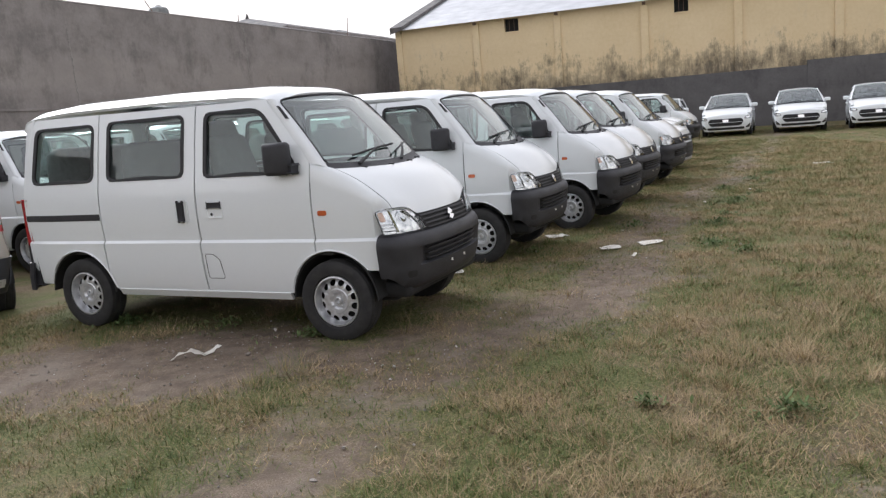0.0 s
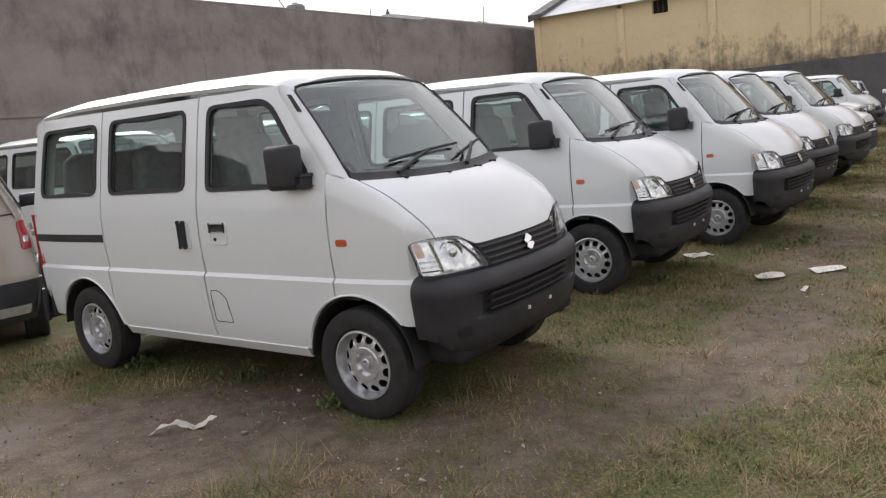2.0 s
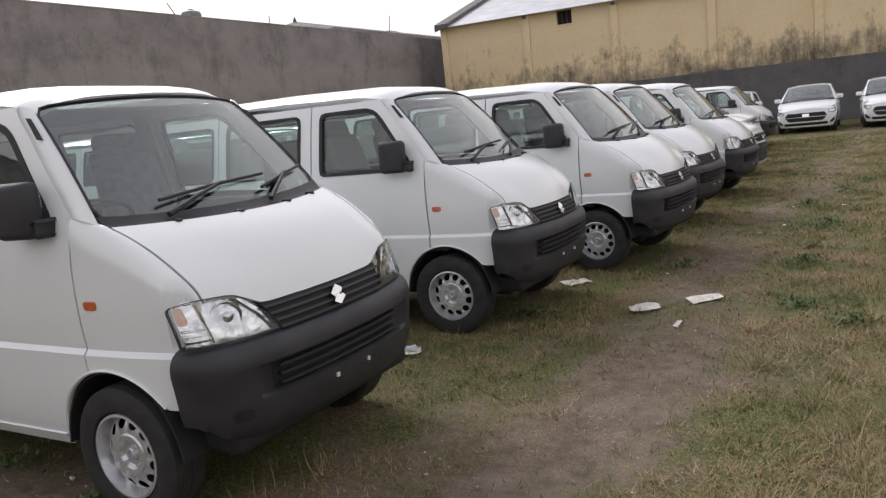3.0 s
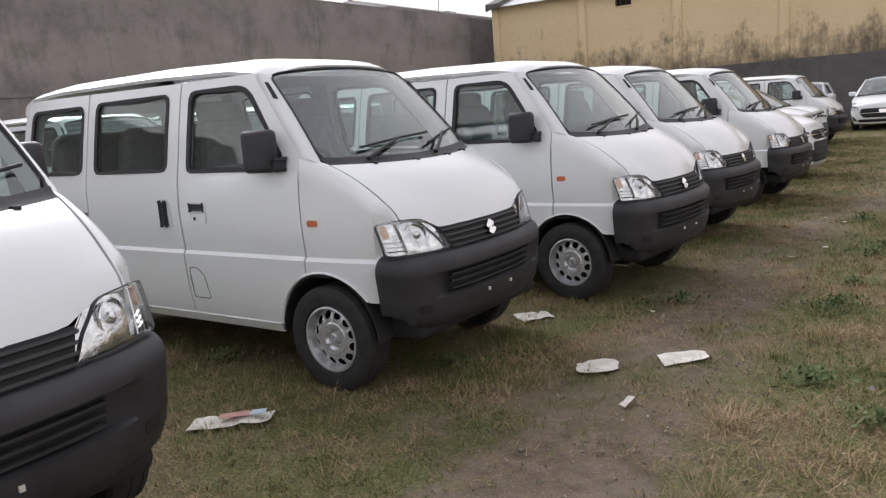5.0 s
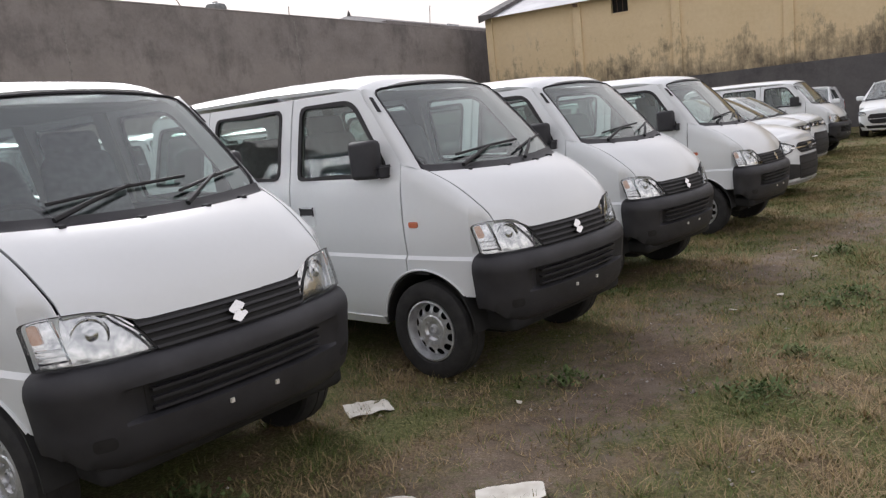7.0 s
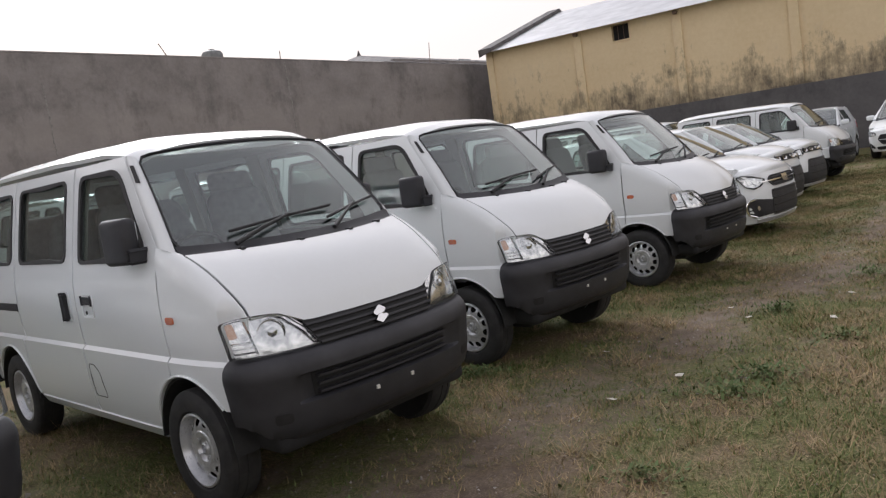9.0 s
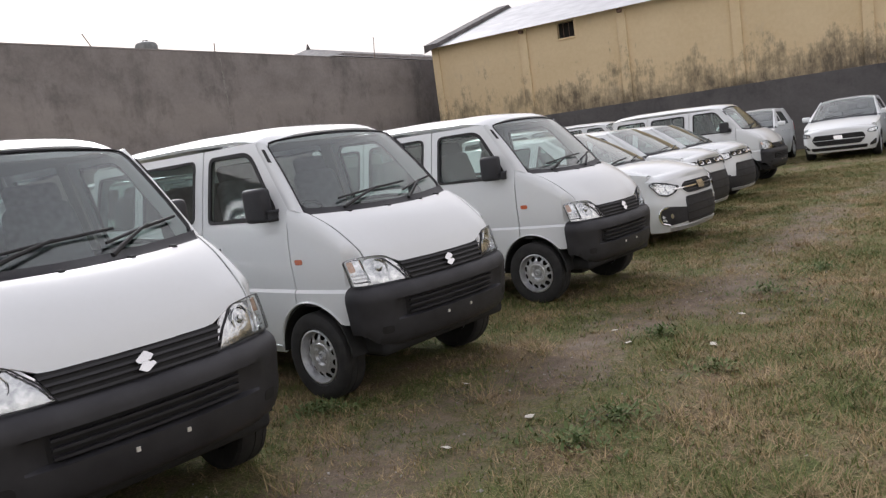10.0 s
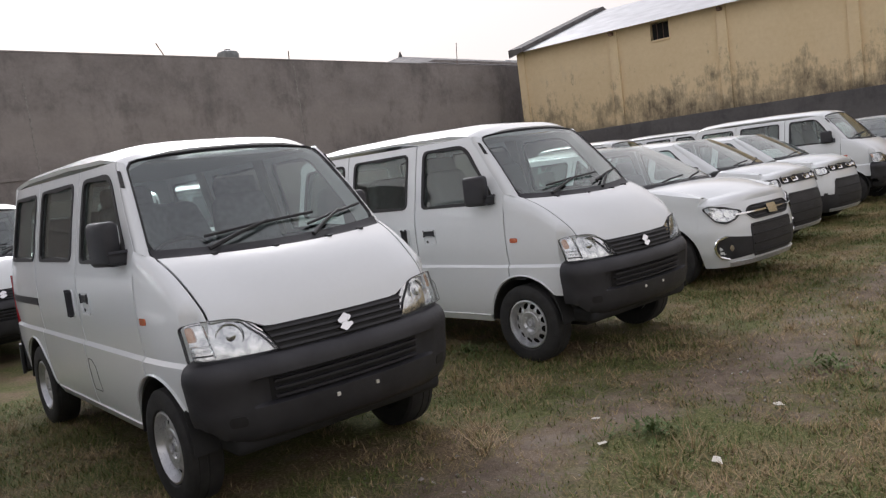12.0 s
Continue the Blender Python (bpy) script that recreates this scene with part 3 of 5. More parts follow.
# ---- wheels ----
def wheel(parent, x, y, r, style, width=0.165):
    """Wheel at local x, y; its outer face looks away from the middle line."""
    s = 1 if y > 0 else -1
    w = width / 2
    rr = 0.62 * r if style == "steel" else 0.68 * r
    tyre = lathe([(rr, w * 0.75), (rr + 0.012, w * 0.98), (r * 0.80, w * 1.05), (r * 0.93, w), (r * 0.985, w * 0.86), (r, w * 0.6), (r * 0.985, w * 0.57), (r, w * 0.52), (r, w * 0.06),
                  (r * 0.985, w * 0.03), (r * 0.985, -w * 0.03), (r, -w * 0.06), (r, -w * 0.6), (r * 0.985, -w * 0.86), (r * 0.93, -w), (rr, -w * 0.8)], 36, s)
    h = new("wheel")
    h.parent = parent
    h.location = (x, y, r)
    part("tyre", tyre, "rubber", h)
    if style == "steel":
        prof = [(rr, w * 0.70), (rr, w * 0.92), (rr - 0.010, w * 0.95), (rr - 0.016, w * 0.70), (rr - 0.026, w * 0.30)]
        bits = [lathe(prof, 36, s)]
        ro, ri, n = rr - 0.022, rr * 0.50, 12
        def dish(a, q):
            t = (q - ri) / (ro - ri)
            return (q * math.cos(a), s * w * (0.30 + 0.34 * math.sin(math.pi * (1 - t) * 0.62)), q * math.sin(a))
        for i in range(n):
            a0, a1 = 2 * math.pi * i / n, 2 * math.pi * (i + 1) / n
            mid, hw = (a0 + a1) / 2, (a1 - a0) * 0.36
            rm, hr = ri + (ro - ri) * 0.62, (ro - ri) * 0.33
            hole = [(mid + hw * math.cos(k * math.pi / 6), rm + hr * math.sin(k * math.pi / 6)) for k in range(12)]
            bits.append(hole_panel([(a0, ri), (a1, ri), (a1, ro), (a0, ro)], hole, dish, 1, 0.003))
        d0 = 0.30 + 0.34 * math.sin(math.pi * 0.62)
        bits.append(lathe([(ri, w * d0), (ri * 0.92, w * (d0 + 0.06)), (ri * 0.70, w * (d0 + 0.03)), (ri * 0.55, w * (d0 - 0.16)), (ri * 0.36, w * (d0 - 0.18)), (ri * 0.30, w * (d0 - 0.02)), (ri * 0.22, w * (d0 + 0.02)), (ri * 0.20, w * (d0 - 0.2)), (0.0, w * (d0 - 0.2))], 24, s))
        for i in range(4):
            a = math.pi / 4 + i * math.pi / 2
            bits.append(moved(lathe([(0.009, 0), (0.009, 0.014), (0.0, 0.016)], 6, s), Matrix.Translation((ri * 0.60 * math.cos(a), s * w * (d0 - 0.1), ri * 0.60 * math.sin(a)))))
        part("rim", joined(*bits), "steel", h)
    else:
        bits = [lathe([(rr, w * 0.7), (rr, w * 0.93), (rr - 0.012, w * 0.9), (rr - 0.02, w * 0.2)], 36, s)]
        for i in range(5):
            a = 2 * math.pi * i / 5 + 0.3
            for da in (-0.13, 0.13):
                ca, sa, cb, sb = math.cos(a), math.sin(a), math.cos(a + da), math.sin(a + da)
                bits.append(tube([(rr * 0.18 * ca, s * w * 0.62, rr * 0.18 * sa), (rr * 0.6 * cb, s * w * 0.66, rr * 0.6 * sb), (rr * 0.97 * cb, s * w * 0.72, rr * 0.97 * sb)], [0.022, 0.017, 0.02], 6))
        bits.append(lathe([(rr * 0.22, w * 0.5), (rr * 0.2, w * 0.74), (0, w * 0.76)], 16, s))
        part("rim", joined(*bits), "steel", h)
    part("brake_drum", lathe([(0, -w * 0.35), (rr * 0.9, -w * 0.35), (rr * 0.97, -w * 0.7), (0, -w * 0.75)], 20, s), "dark", h)
    return h


# ---- minivan ----
V_ZT = [0.30, 0.40, 0.55, 0.728, 0.748, 0.82, 0.95, 1.10, 1.20, 1.26, 1.45, 1.70, 1.76]
V_YT = [0.690, 0.718, 0.736, 0.743, 0.724, 0.732, 0.737, 0.731, 0.716, 0.702, 0.666, 0.612, 0.592]


def van_y(x, z):
    y = float(np.interp(z, V_ZT, V_YT))
    if x > -0.1:
        y -= 0.055 * ((x + 0.1) / 0.55) ** 2
    if x < -2.5:
        y -= 0.035 * ((-2.5 - x) / 0.43) ** 2
    return y


AX, AZ = 0.335, 0.362       # half width and rise of the wheel arches


def van_sill(x):
    """Lower edge of the side at x, with both wheel arches."""
    z = 0.345 if x < -0.2 else 0.47
    if x > 0.2:
        z = 0.52
    if x < -2.6:
        z = 0.37
    for c in (0.0, -2.35):
        if abs(x - c) < AX:
            z = max(z, 0.30 + AZ * math.sqrt(1 - ((x - c) / AX) ** 2))
    return z


def van_lower(x0, x1, s, top=1.185):
    """Side panel below the windows between x0 and x1."""
    n = max(3, int((x1 - x0) / 0.035))
    xs = sorted(set(lin(x0, x1, n)) | {x for c in (0.0, -2.35) for x in (c - AX + 0.0005, c - AX + 0.01, c + AX - 0.01, c + AX - 0.0005) if x0 < x < x1})
    zs = [0.30, 0.36, 0.40, 0.46, 0.52, 0.58, 0.65, 0.70, 0.728, 0.748, 0.78, 0.84, 0.90, 0.97, 1.04, 1.09, 1.13, 1.16, top]
    def f(x, z):
        z = max(z, van_sill(x))
        return (x, s * van_y(x, z), z)
    return grid(f, xs, zs, 0.012)


def arch_lip(c, s):
    """Rolled edge and inner liner of a wheel arch."""
    a0 = math.asin(min(1, (0.345 - 0.30) / AZ))
    az = lin(0.66 if c == 0.0 else a0 + 0.02, math.pi - a0 - 0.02, 22)
    def f(a, t):
        x, z = c + AX * math.cos(a), 0.30 + AZ * math.sin(a)
        z = max(z, 0.34)
        y = van_y(x, z)
        k = ((0.004, 0.0), (0.010, 0.010), (0.006, 0.022), (-0.015, 0.024))[t]
        return (c + (x - c) * (1 + k[1] * 1.6), s * (y + k[0]), 0.30 + (z - 0.30) * (1 + k[1] * 1.6))
    return grid(f, az, range(4))


def arch_liner(c, s):
    az = lin(0.05, math.pi - 0.05, 16)
    return grid(lambda a, t: (c + (AX - 0.001) * math.cos(a), s * (0.722 - 0.34 * t), 0.30 + (AZ - 0.001) * math.sin(a)), az, [0, 0.3, 1], 0.01)


def van_front(th, z, grow=0.0):
    """Plan curve of the nose: th 0 at the middle, +-1 where it meets the side."""
    a, n = th * math.pi / 2, 2.4
    r = (abs(math.cos(a)) ** n + abs(math.sin(a)) ** n) ** (-1 / n)
    x = 0.360 + (0.250 + grow) * math.cos(a) * r
    y = (0.732 + grow) * math.sin(a) * r
    return x, y


def hood_z(u, v):
    """Bonnet surface: v 0 at the cowl, 1 at the front lip, which dips over the grille; u -1 to 1 across."""
    x = (0.20 - 0.14 * u * u) * (1 - v) + (0.528 - 0.09 * u * u) * v
    y = u * (0.650 * (1 - v) + 0.605 * v)
    z = (1.195 + 0.035 * u * u) * (1 - v) + 0.935 * v + 0.035 * math.sin(math.pi * v) + 0.012 * (1 - u * u)
    if v > 0.9:
        z -= 0.9 * (v - 0.9) ** 1.5
    k = min(1.0, max(0.0, (abs(u) - 0.56) / 0.30))
    z += (0.071 * k * k * (3 - 2 * k) - 0.051) * v ** 3
    return (x, y, z)


def screen(u, v):
    """Windscreen surface: v 0 at the bottom, 1 at the top."""
    x = (0.115 - 0.105 * u * u) * (1 - v) + (-0.335 - 0.06 * u * u) * v
    y = u * (0.668 * (1 - v) + 0.575 * v)
    z = (1.215 + 0.035 * u * u) * (1 - v) + (1.775 - 0.035 * u * u) * v
    return (x, y, z + 0.02 * math.sin(math.pi * v))


def van_roof(x, v):
    zc = float(np.interp(x, [-2.88, -2.84, -2.74, -2.4, -1.4, -0.7, -0.45, -0.335], [1.765, 1.82, 1.85, 1.876, 1.884, 1.866, 1.834, 1.789]))
    hw = 0.602 - (0.03 * ((x + 0.8) / 0.46) ** 2 if x > -0.8 else 0) - (0.03 * ((-2.5 - x) / 0.43) ** 2 if x < -2.5 else 0)
    xx = x
    if x > -0.6:
        xx = x - 0.065 * v * v * (x + 0.6) / 0.265
    return (xx, hw * v, zc - 0.068 * abs(v) ** 5 - 0.012 * v * v)


VAN_WINDOWS = {
    "front_door": ([(-1.085, 1.185), (-0.112, 1.185), (-0.112, 1.285), (-0.475, 1.752), (-1.085, 1.752)],
                   round_poly([(-1.012, 1.215), (-0.200, 1.215), (-0.228, 1.30), (-0.520, 1.700), (-1.012, 1.700)], [0.05, 0.03, 0.05, 0.10, 0.06])),
    "sliding_door": ([(-2.045, 1.185), (-1.098, 1.185), (-1.098, 1.752), (-2.045, 1.752)],
                     round_poly([(-1.962, 1.225), (-1.192, 1.225), (-1.192, 1.70), (-1.962, 1.70)], 0.06)),
    "rear_quarter": ([(-2.862, 1.185), (-2.058, 1.185), (-2.058, 1.752), (-2.835, 1.752)],
                     round_poly([(-2.765, 1.225), (-2.10, 1.225), (-2.10, 1.695), (-2.735, 1.695)], 0.07)),
}


VAN_FIT = Matrix.Diagonal((1.025, 0.98, 0.966, 1.0))


def build_van(label, group, m, handles=True):
    van = thing("minivan", label, "van", group, m)
    body = new("body")
    body.parent = van
    # roof, with its gutter
    xs = lin(-2.88, -2.74, 5) + lin(-2.64, -0.7, 16) + lin(-0.62, -0.335, 7)
    vs = [-1, -0.97, -0.93, -0.87, -0.78, -0.6, -0.35, 0, 0.35, 0.6, 0.78, 0.87, 0.93, 0.97, 1]
    part("roof", grid(van_roof, xs, vs, 0.025), "white", body)
    part("roof_lining", grid(lambda x, v: (x, v * 0.56, 1.735), lin(-2.78, -0.45, 6), lin(-1, 1, 5), 0.01), "lining", body)
    hood = part("bonnet", grid(lambda v, u: hood_z(u, v), lin(0, 1, 14), lin(-1, 1, 17), 0.015), "white", body)
    # black cowl under the windscreen
    def cowl(u, v):
        a, b = Vector(screen(u, 0.035)) + Vector((0.004, 0, 0.004)), Vector(hood_z(u * 0.995, 0.0)) + Vector((0.01, 0, -0.012))
        p = a.lerp(b, v)
        return (p.x, p.y, p.z - 0.012 * math.sin(math.pi * v))
    part("cowl", grid(cowl, lin(-1, 1, 17), lin(0, 1, 5), 0.01), "black", body)
    loop = round_poly([(-0.985, 0.03), (0.985, 0.03), (0.985, 0.975), (-0.985, 0.975)], 0.09)
    scr = resample(loop, 72)
    part("windscreen", fill_panel(scr, screen, 7, 0.004), "windscreen", body, "large raked windscreen")
    def on_screen(u, v, o):
        p, q, r = Vector(screen(u, v)), Vector(screen(u + 0.01, v)), Vector(screen(u, v + 0.01))
        return p + (q - p).cross(r - p).normalized() * o
    part("screen_seal", band(resample(round_poly([(-1.0, 0.0), (1.0, 0.0), (1.0, 1.0), (-1.0, 1.0)], 0.10), 72), on_screen, 0.016, 0.006), "trim", body)
    for s in (-1, 1):
        side = lambda a, b: (a, s * van_y(a, b), b)
        proud = lambda a, b, o: (a, s * (van_y(a, b) + o), b)
        # pillar between door and windscreen
        def pillar(t, k):
            p, q = Vector(screen(s * 1.0, t)), Vector((-0.106 - 0.365 * max(t, 0.0) ** 0.92, 0, 1.285 + 0.470 * t))
            q = Vector((q.x, s * (van_y(q.x, q.z) - 0.002), q.z))
            r = p.lerp(q, k)
            nrm = Vector((0.5, s * 0.75, 0.35)).normalized()
            return r + nrm * 0.022 * math.sin(math.pi * k)
        part("front_pillar", grid(pillar, lin(-0.02, 0.985, 12), lin(0, 1, 6), 0.02), "white", body)
        part("vent_trim", grid(lambda t, k: Vector(pillar(t, 0.30 + 0.28 * k)) + Vector((0.004, s * 0.008, 0.003)), lin(0.66, 0.86, 5), [0, 0.5, 1], 0.006), "trim", body)
        # wing: side, shoulder, bonnet edge
        def wing(x, k):
            zb = van_sill(x)
            v = min(1.0, max(0.0, (x - 0.06) / 0.37))
            ex, ey, ez = hood_z(s * 1.012, v)
            if x < 0.06:
                t = (0.06 - x) / 0.162
                ex, ey, ez = x, s * (0.655 + 0.025 * t), 1.232 + 0.055 * t
            zs = ez - 0.15 + 0.105 * v
            tuck = 0.055 * min(1.0, max(0.0, (x - 0.345) / 0.02))       # the wing dives behind the headlight
            if k <= 1:
                z = max(zb, float(np.interp(k, [0, 0.12, 0.25, 0.36, 0.40, 0.5, 1], [0.40, 0.50, 0.62, 0.728, 0.748, 0.78, max(zs, 0.80)])))
                return (x, s * (van_y(x, z) - (tuck if z > 0.755 else 0.0)), z)
            a = (k - 1) * math.pi / 2
            y0, y1 = van_y(x, zs) - tuck, abs(ey) + 0.004
            return (x + (ex - x) * (k - 1), s * (y1 + (y0 - y1) * math.cos(a) ** 0.9), zs + (ez - zs) * math.sin(a))
        wx = sorted(set(lin(-0.102, 0.43, 22)) | {AX - 0.01, AX - 0.0005, AX - 0.005})
        part("wing", grid(wing, wx, [0, 0.06, 0.12, 0.18, 0.25, 0.31, 0.36, 0.40, 0.45, 0.5, 0.6, 0.7, 0.8, 0.9, 1] + lin(1.08, 2, 10), 0.012), "white", body)
        part("side_repeater", fill_panel(resample(round_poly([(-0.062, 0.915), (0.004, 0.915), (0.004, 0.950), (-0.062, 0.950)], 0.012), 20), lambda a, b: proud(a, b, 0.006), 2, 0.012), "amber", body, "small orange side lamp")
        # doors and rear quarter
        for name, x0, x1 in (("front_door", -1.085, -0.112), ("sliding_door", -2.045, -1.098), ("rear_quarter", -2.862, -2.058)):
            door = part(name, van_lower(x0, x1, s), "white", van)
            outer, inner = VAN_WINDOWS[name]
            inner = resample(inner, 64)
            part("window_surround", hole_panel(outer, inner, side, 3, 0.018), "white", door)
            part("window_rubber", band(inner, proud, 0.030, 0.006), "trim", door)
            part("pane", fill_panel(inner, lambda a, b: proud(a, b, -0.012), 3, 0.004), "glass", door)
            if name == "front_door":
                part("door_handle", joined(box(-0.985, -0.865, s * 0.722, s * 0.742, 0.993, 1.034, 0.008)), "black", door, "black pull handle")
                part("handle_recess", band(resample(round_poly([(-1.000, 0.915), (-0.850, 0.915), (-0.850, 1.045), (-1.000, 1.045)], 0.02), 24), proud, 0.014, 0.007), "white", door)
                part("lock", moved(lathe([(0.011, 0), (0.011, 0.006), (0, 0.006)], 10, s), Matrix.Translation((-0.955, s * 0.733, 0.945))), "dark", door)
                if s < 0:
                    part("fuel_flap", band(resample(round_poly([(-1.06, 0.45), (-0.91, 0.45), (-0.93, 0.60), (-0.99, 0.645), (-1.06, 0.645)], 0.012), 30), lambda a, b, o: proud(a, b, o * 0.3), 0.005, 0.006), "trim", door)
                # mirror
                mb = box(-0.095, 0.095, -0.040, 0.040, -0.115, 0.115, 0.032, 3)
                for v in mb.verts:
                    v.co.y += s * 0.022 * (1 - (v.co.x / 0.095) ** 2) if s * v.co.y > 0 else 0.0
                mir = part("door_mirror", moved(mb, Matrix.Translation((-0.318, s * 0.765, 1.325)) @ Matrix.Rotation(radians(-s * 14), 4, "Z")), "black", door, "black plastic door mirror folded against the window")
                part("mirror_arm", box(-0.275, -0.195, s * 0.690, s * 0.775, 1.225, 1.275, 0.014), "black", mir)
                part("mirror_sail", fill_panel(resample([(-0.36, 1.225), (-0.205, 1.225), (-0.235, 1.31), (-0.32, 1.42)], 24), lambda a, b: proud(a, b, 0.003), 2, 0.01), "black", mir)
                part("mirror_glass", moved(box(-0.075, 0.075, -0.002, 0.002, -0.09, 0.09), Matrix.Translation((-0.318, s * 0.765, 1.325)) @ Matrix.Rotation(radians(-s * 14), 4, "Z") @ Matrix.Translation((0, -s * 0.041, 0))), "chrome", mir)
            elif name == "sliding_door":
                part("door_handle", box(-1.252, -1.207, s * 0.724, s * 0.750, 0.90, 1.045, 0.012), "black", door, "black upright pull handle")
                part("handle_recess", band(resample(round_poly([(-1.290, 0.885), (-1.165, 0.885), (-1.165, 1.060), (-1.290, 1.060)], 0.035), 28), proud, 0.016, 0.007), "white", door)
            else:
                part("slide_rail", joined(grid(lambda a, k: proud(a, 0.918 + 0.052 * k, 0.003), lin(-2.855, -2.062, 8), lin(0, 1, 3), 0.006)), "black", door, "black sliding door rail")
        part("sill", grid(lambda a, k: (a, s * (0.712 - 0.03 * k), 0.345 - 0.055 * k), lin(-1.99, -0.37, 8), lin(0, 1, 3), 0.02), "white", body)
        for c in (0.0, -2.35):
            part("arch_lip", arch_lip(c, s), "white", body)
            part("arch_liner", arch_liner(c, s), "dark", body)
        # dark inner skin that shows in the gaps between panels
        part("inner_panel", grid(lambda x, z: (x, s * (van_y(x, max(z, van_sill(x) + 0.01)) - 0.028), max(z, van_sill(x) + 0.01)), lin(-2.84, -0.06, 60), [0.4, 0.6, 0.8, 1.0, 1.2], 0.004), "dash", body)
        for px in (-2.052, -1.092):
            part("door_pillar", grid(lambda z, k: (px + (k - 0.5) * 0.12, s * (van_y(px, z) - 0.04), z), [1.2, 1.45, 1.74], [0, 1], 0.02), "lining", body)
        # lamps
        def lamp(u, v, o=0.0):
            th = s * (0.312 + 0.575 * u)
            x, y = van_front(th, 0, -0.030 + o)
            zb, zt = 0.757 + 0.010 * u, 0.922 + 0.010 * math.sin(math.pi * u) + 0.014 * u
            z = zb + (zt - zb) * v
            return (x - 0.050 * v ** 1.3 - 0.01 + 0.012 * u * u, y + s * 0.026 * u * u, z)
        shape = resample(round_poly([(0.0, 0.0), (0.98, 0.0), (1.0, 0.94), (0.66, 1.0), (0.24, 1.0), (0.07, 0.46)], [0.03, 0.05, 0.12, 0.1, 0.12, 0.1]), 48)
        head = part("headlight", fill_panel(shape, lambda a, b: lamp(a, b, -0.030), 4, 0.006), "reflector", body, "large clear headlight")
        part("lens", fill_panel(shape, lambda a, b: lamp(a, b, 0.002), 5, 0.004), "clear_lens", head)
        part("bezel", band(shape, lambda a, b, o: lamp(a, b, o), 0.014, 0.003), "trim", head)
        p = Vector(lamp(0.40, 0.52, -0.045))
        aim = Matrix.Rotation(radians(-90 + s * 22), 4, "Z")
        bowl = lathe([(0.058, 0.020), (0.053, 0.004), (0.042, -0.02), (0.022, -0.035), (0.0, -0.036)], 20)
        part("reflector_bowl", moved(bowl, Matrix.Translation(p + Vector((-0.012, 0, 0))) @ aim), "bowl", head)
        part("bowl_ring", moved(lathe([(0.058, 0.018), (0.064, 0.024), (0.060, 0.028), (0.054, 0.020)], 24), Matrix.Translation(p + Vector((-0.012, 0, 0))) @ aim), "chrome", head)
        part("bulb", moved(lathe([(0, 0.0), (0.020, 0.0), (0.022, 0.02), (0.0, 0.03)], 12), Matrix.Translation(p) @ aim), "reflector", head)
        for q in (0.10, 0.22, 0.34):
            part("lens_rib", grid(lambda t, k: lamp(0.60 + 0.34 * t, q + 0.05 * k, -0.026 + 0.008 * k), lin(0, 1, 6), [0, 1], 0.004), "chrome", head)
        part("side_reflector", grid(lambda t, k: lamp(0.56 + 0.05 * k + 0.05 * t, 0.06 + 0.84 * t, -0.012 - 0.014 * k), lin(0, 1, 8), [0, 0.5, 1], 0.004), "chrome", head)
        part("indicator", fill_panel(resample(round_poly([(0.78, 0.52), (0.95, 0.50), (0.95, 0.88), (0.80, 0.90)], 0.05), 20), lambda a, b: lamp(a, b, -0.020), 2, 0.01), "pale_amber", head)
    # bumper
    prof = [(0.345, -0.09), (0.360, -0.056), (0.39, -0.028), (0.44, -0.012), (0.50, -0.002), (0.522, 0.0), (0.535, 0.0), (0.59, 0.006), (0.645, 0.012), (0.658, 0.014), (0.682, 0.013), (0.706, 0.008), (0.730, -0.006), (0.746, -0.028), (0.755, -0.055), (0.758, -0.09)]
    ths = [-1.0] + lin(-0.985, 0.985, 61) + [1.0]
    def bump_off(t, z):
        """Set-back of the bumper's face, with the long slot for the air intake."""
        slot = min(1.0, max(0.0, (0.46 - abs(t)) / 0.06)) * (1.0 if 0.53 < z < 0.65 else 0.0)
        return float(np.interp(z, [p[0] for p in prof], [p[1] for p in prof])) - 0.045 * slot
    def bump(t, k):
        z = prof[k][0]
        x, y = van_front(t, z, bump_off(t, z))
        rise = min(1.0, max(0.0, (abs(t) - 0.50) / 0.38))       # the lower edge climbs towards the wheel
        return (x, y, max(z + 0.010 * rise, 0.345 + 0.12 * rise * rise * (3 - 2 * rise)))
    bumper = part("bumper", grid(bump, ths, range(len(prof)), 0.014), "black", van, "unpainted dark grey plastic bumper")
    def on_bumper(t, z, o):
        x, y = van_front(t, z, bump_off(t, z) + o)
        return (x, y, z)
    for z0, z1 in ((0.545, 0.556), (0.582, 0.593), (0.619, 0.630)):
        part("intake_slat", (grid(lambda t, k: on_bumper(t, z0 + (z1 - z0) * k, 0.030), lin(-0.36, 0.36, 15), lin(0, 1, 3), 0.022)), "black", bumper)
    part("intake", grid(lambda t, k: on_bumper(t, 0.534 + 0.112 * k, 0.002), lin(-0.39, 0.39, 15), lin(0, 1, 3), 0.003), "dark", bumper, "dark slotted air intake")
    for s in (-1, 1):
        part("fog_recess", fill_panel(resample(round_poly([(s * 0.50, 0.45), (s * 0.60, 0.45), (s * 0.60, 0.50), (s * 0.50, 0.50)], 0.03), 20), lambda a, b: on_bumper(a, b, 0.002), 2, 0.004), "trim", bumper)
        part("plate_clip", box(0.590, 0.613, s * 0.112 - 0.008, s * 0.112 + 0.008, 0.476, 0.494), "paper", bumper, "small pale number plate clip", smooth=False)
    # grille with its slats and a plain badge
    def gr(t, k, o=0.0):
        x, y = van_front(t * (0.308 + 0.05 * k), 0, -0.030 + o)
        return (x - 0.045 * k ** 1.3 - 0.012, y, 0.750 + 0.118 * k)
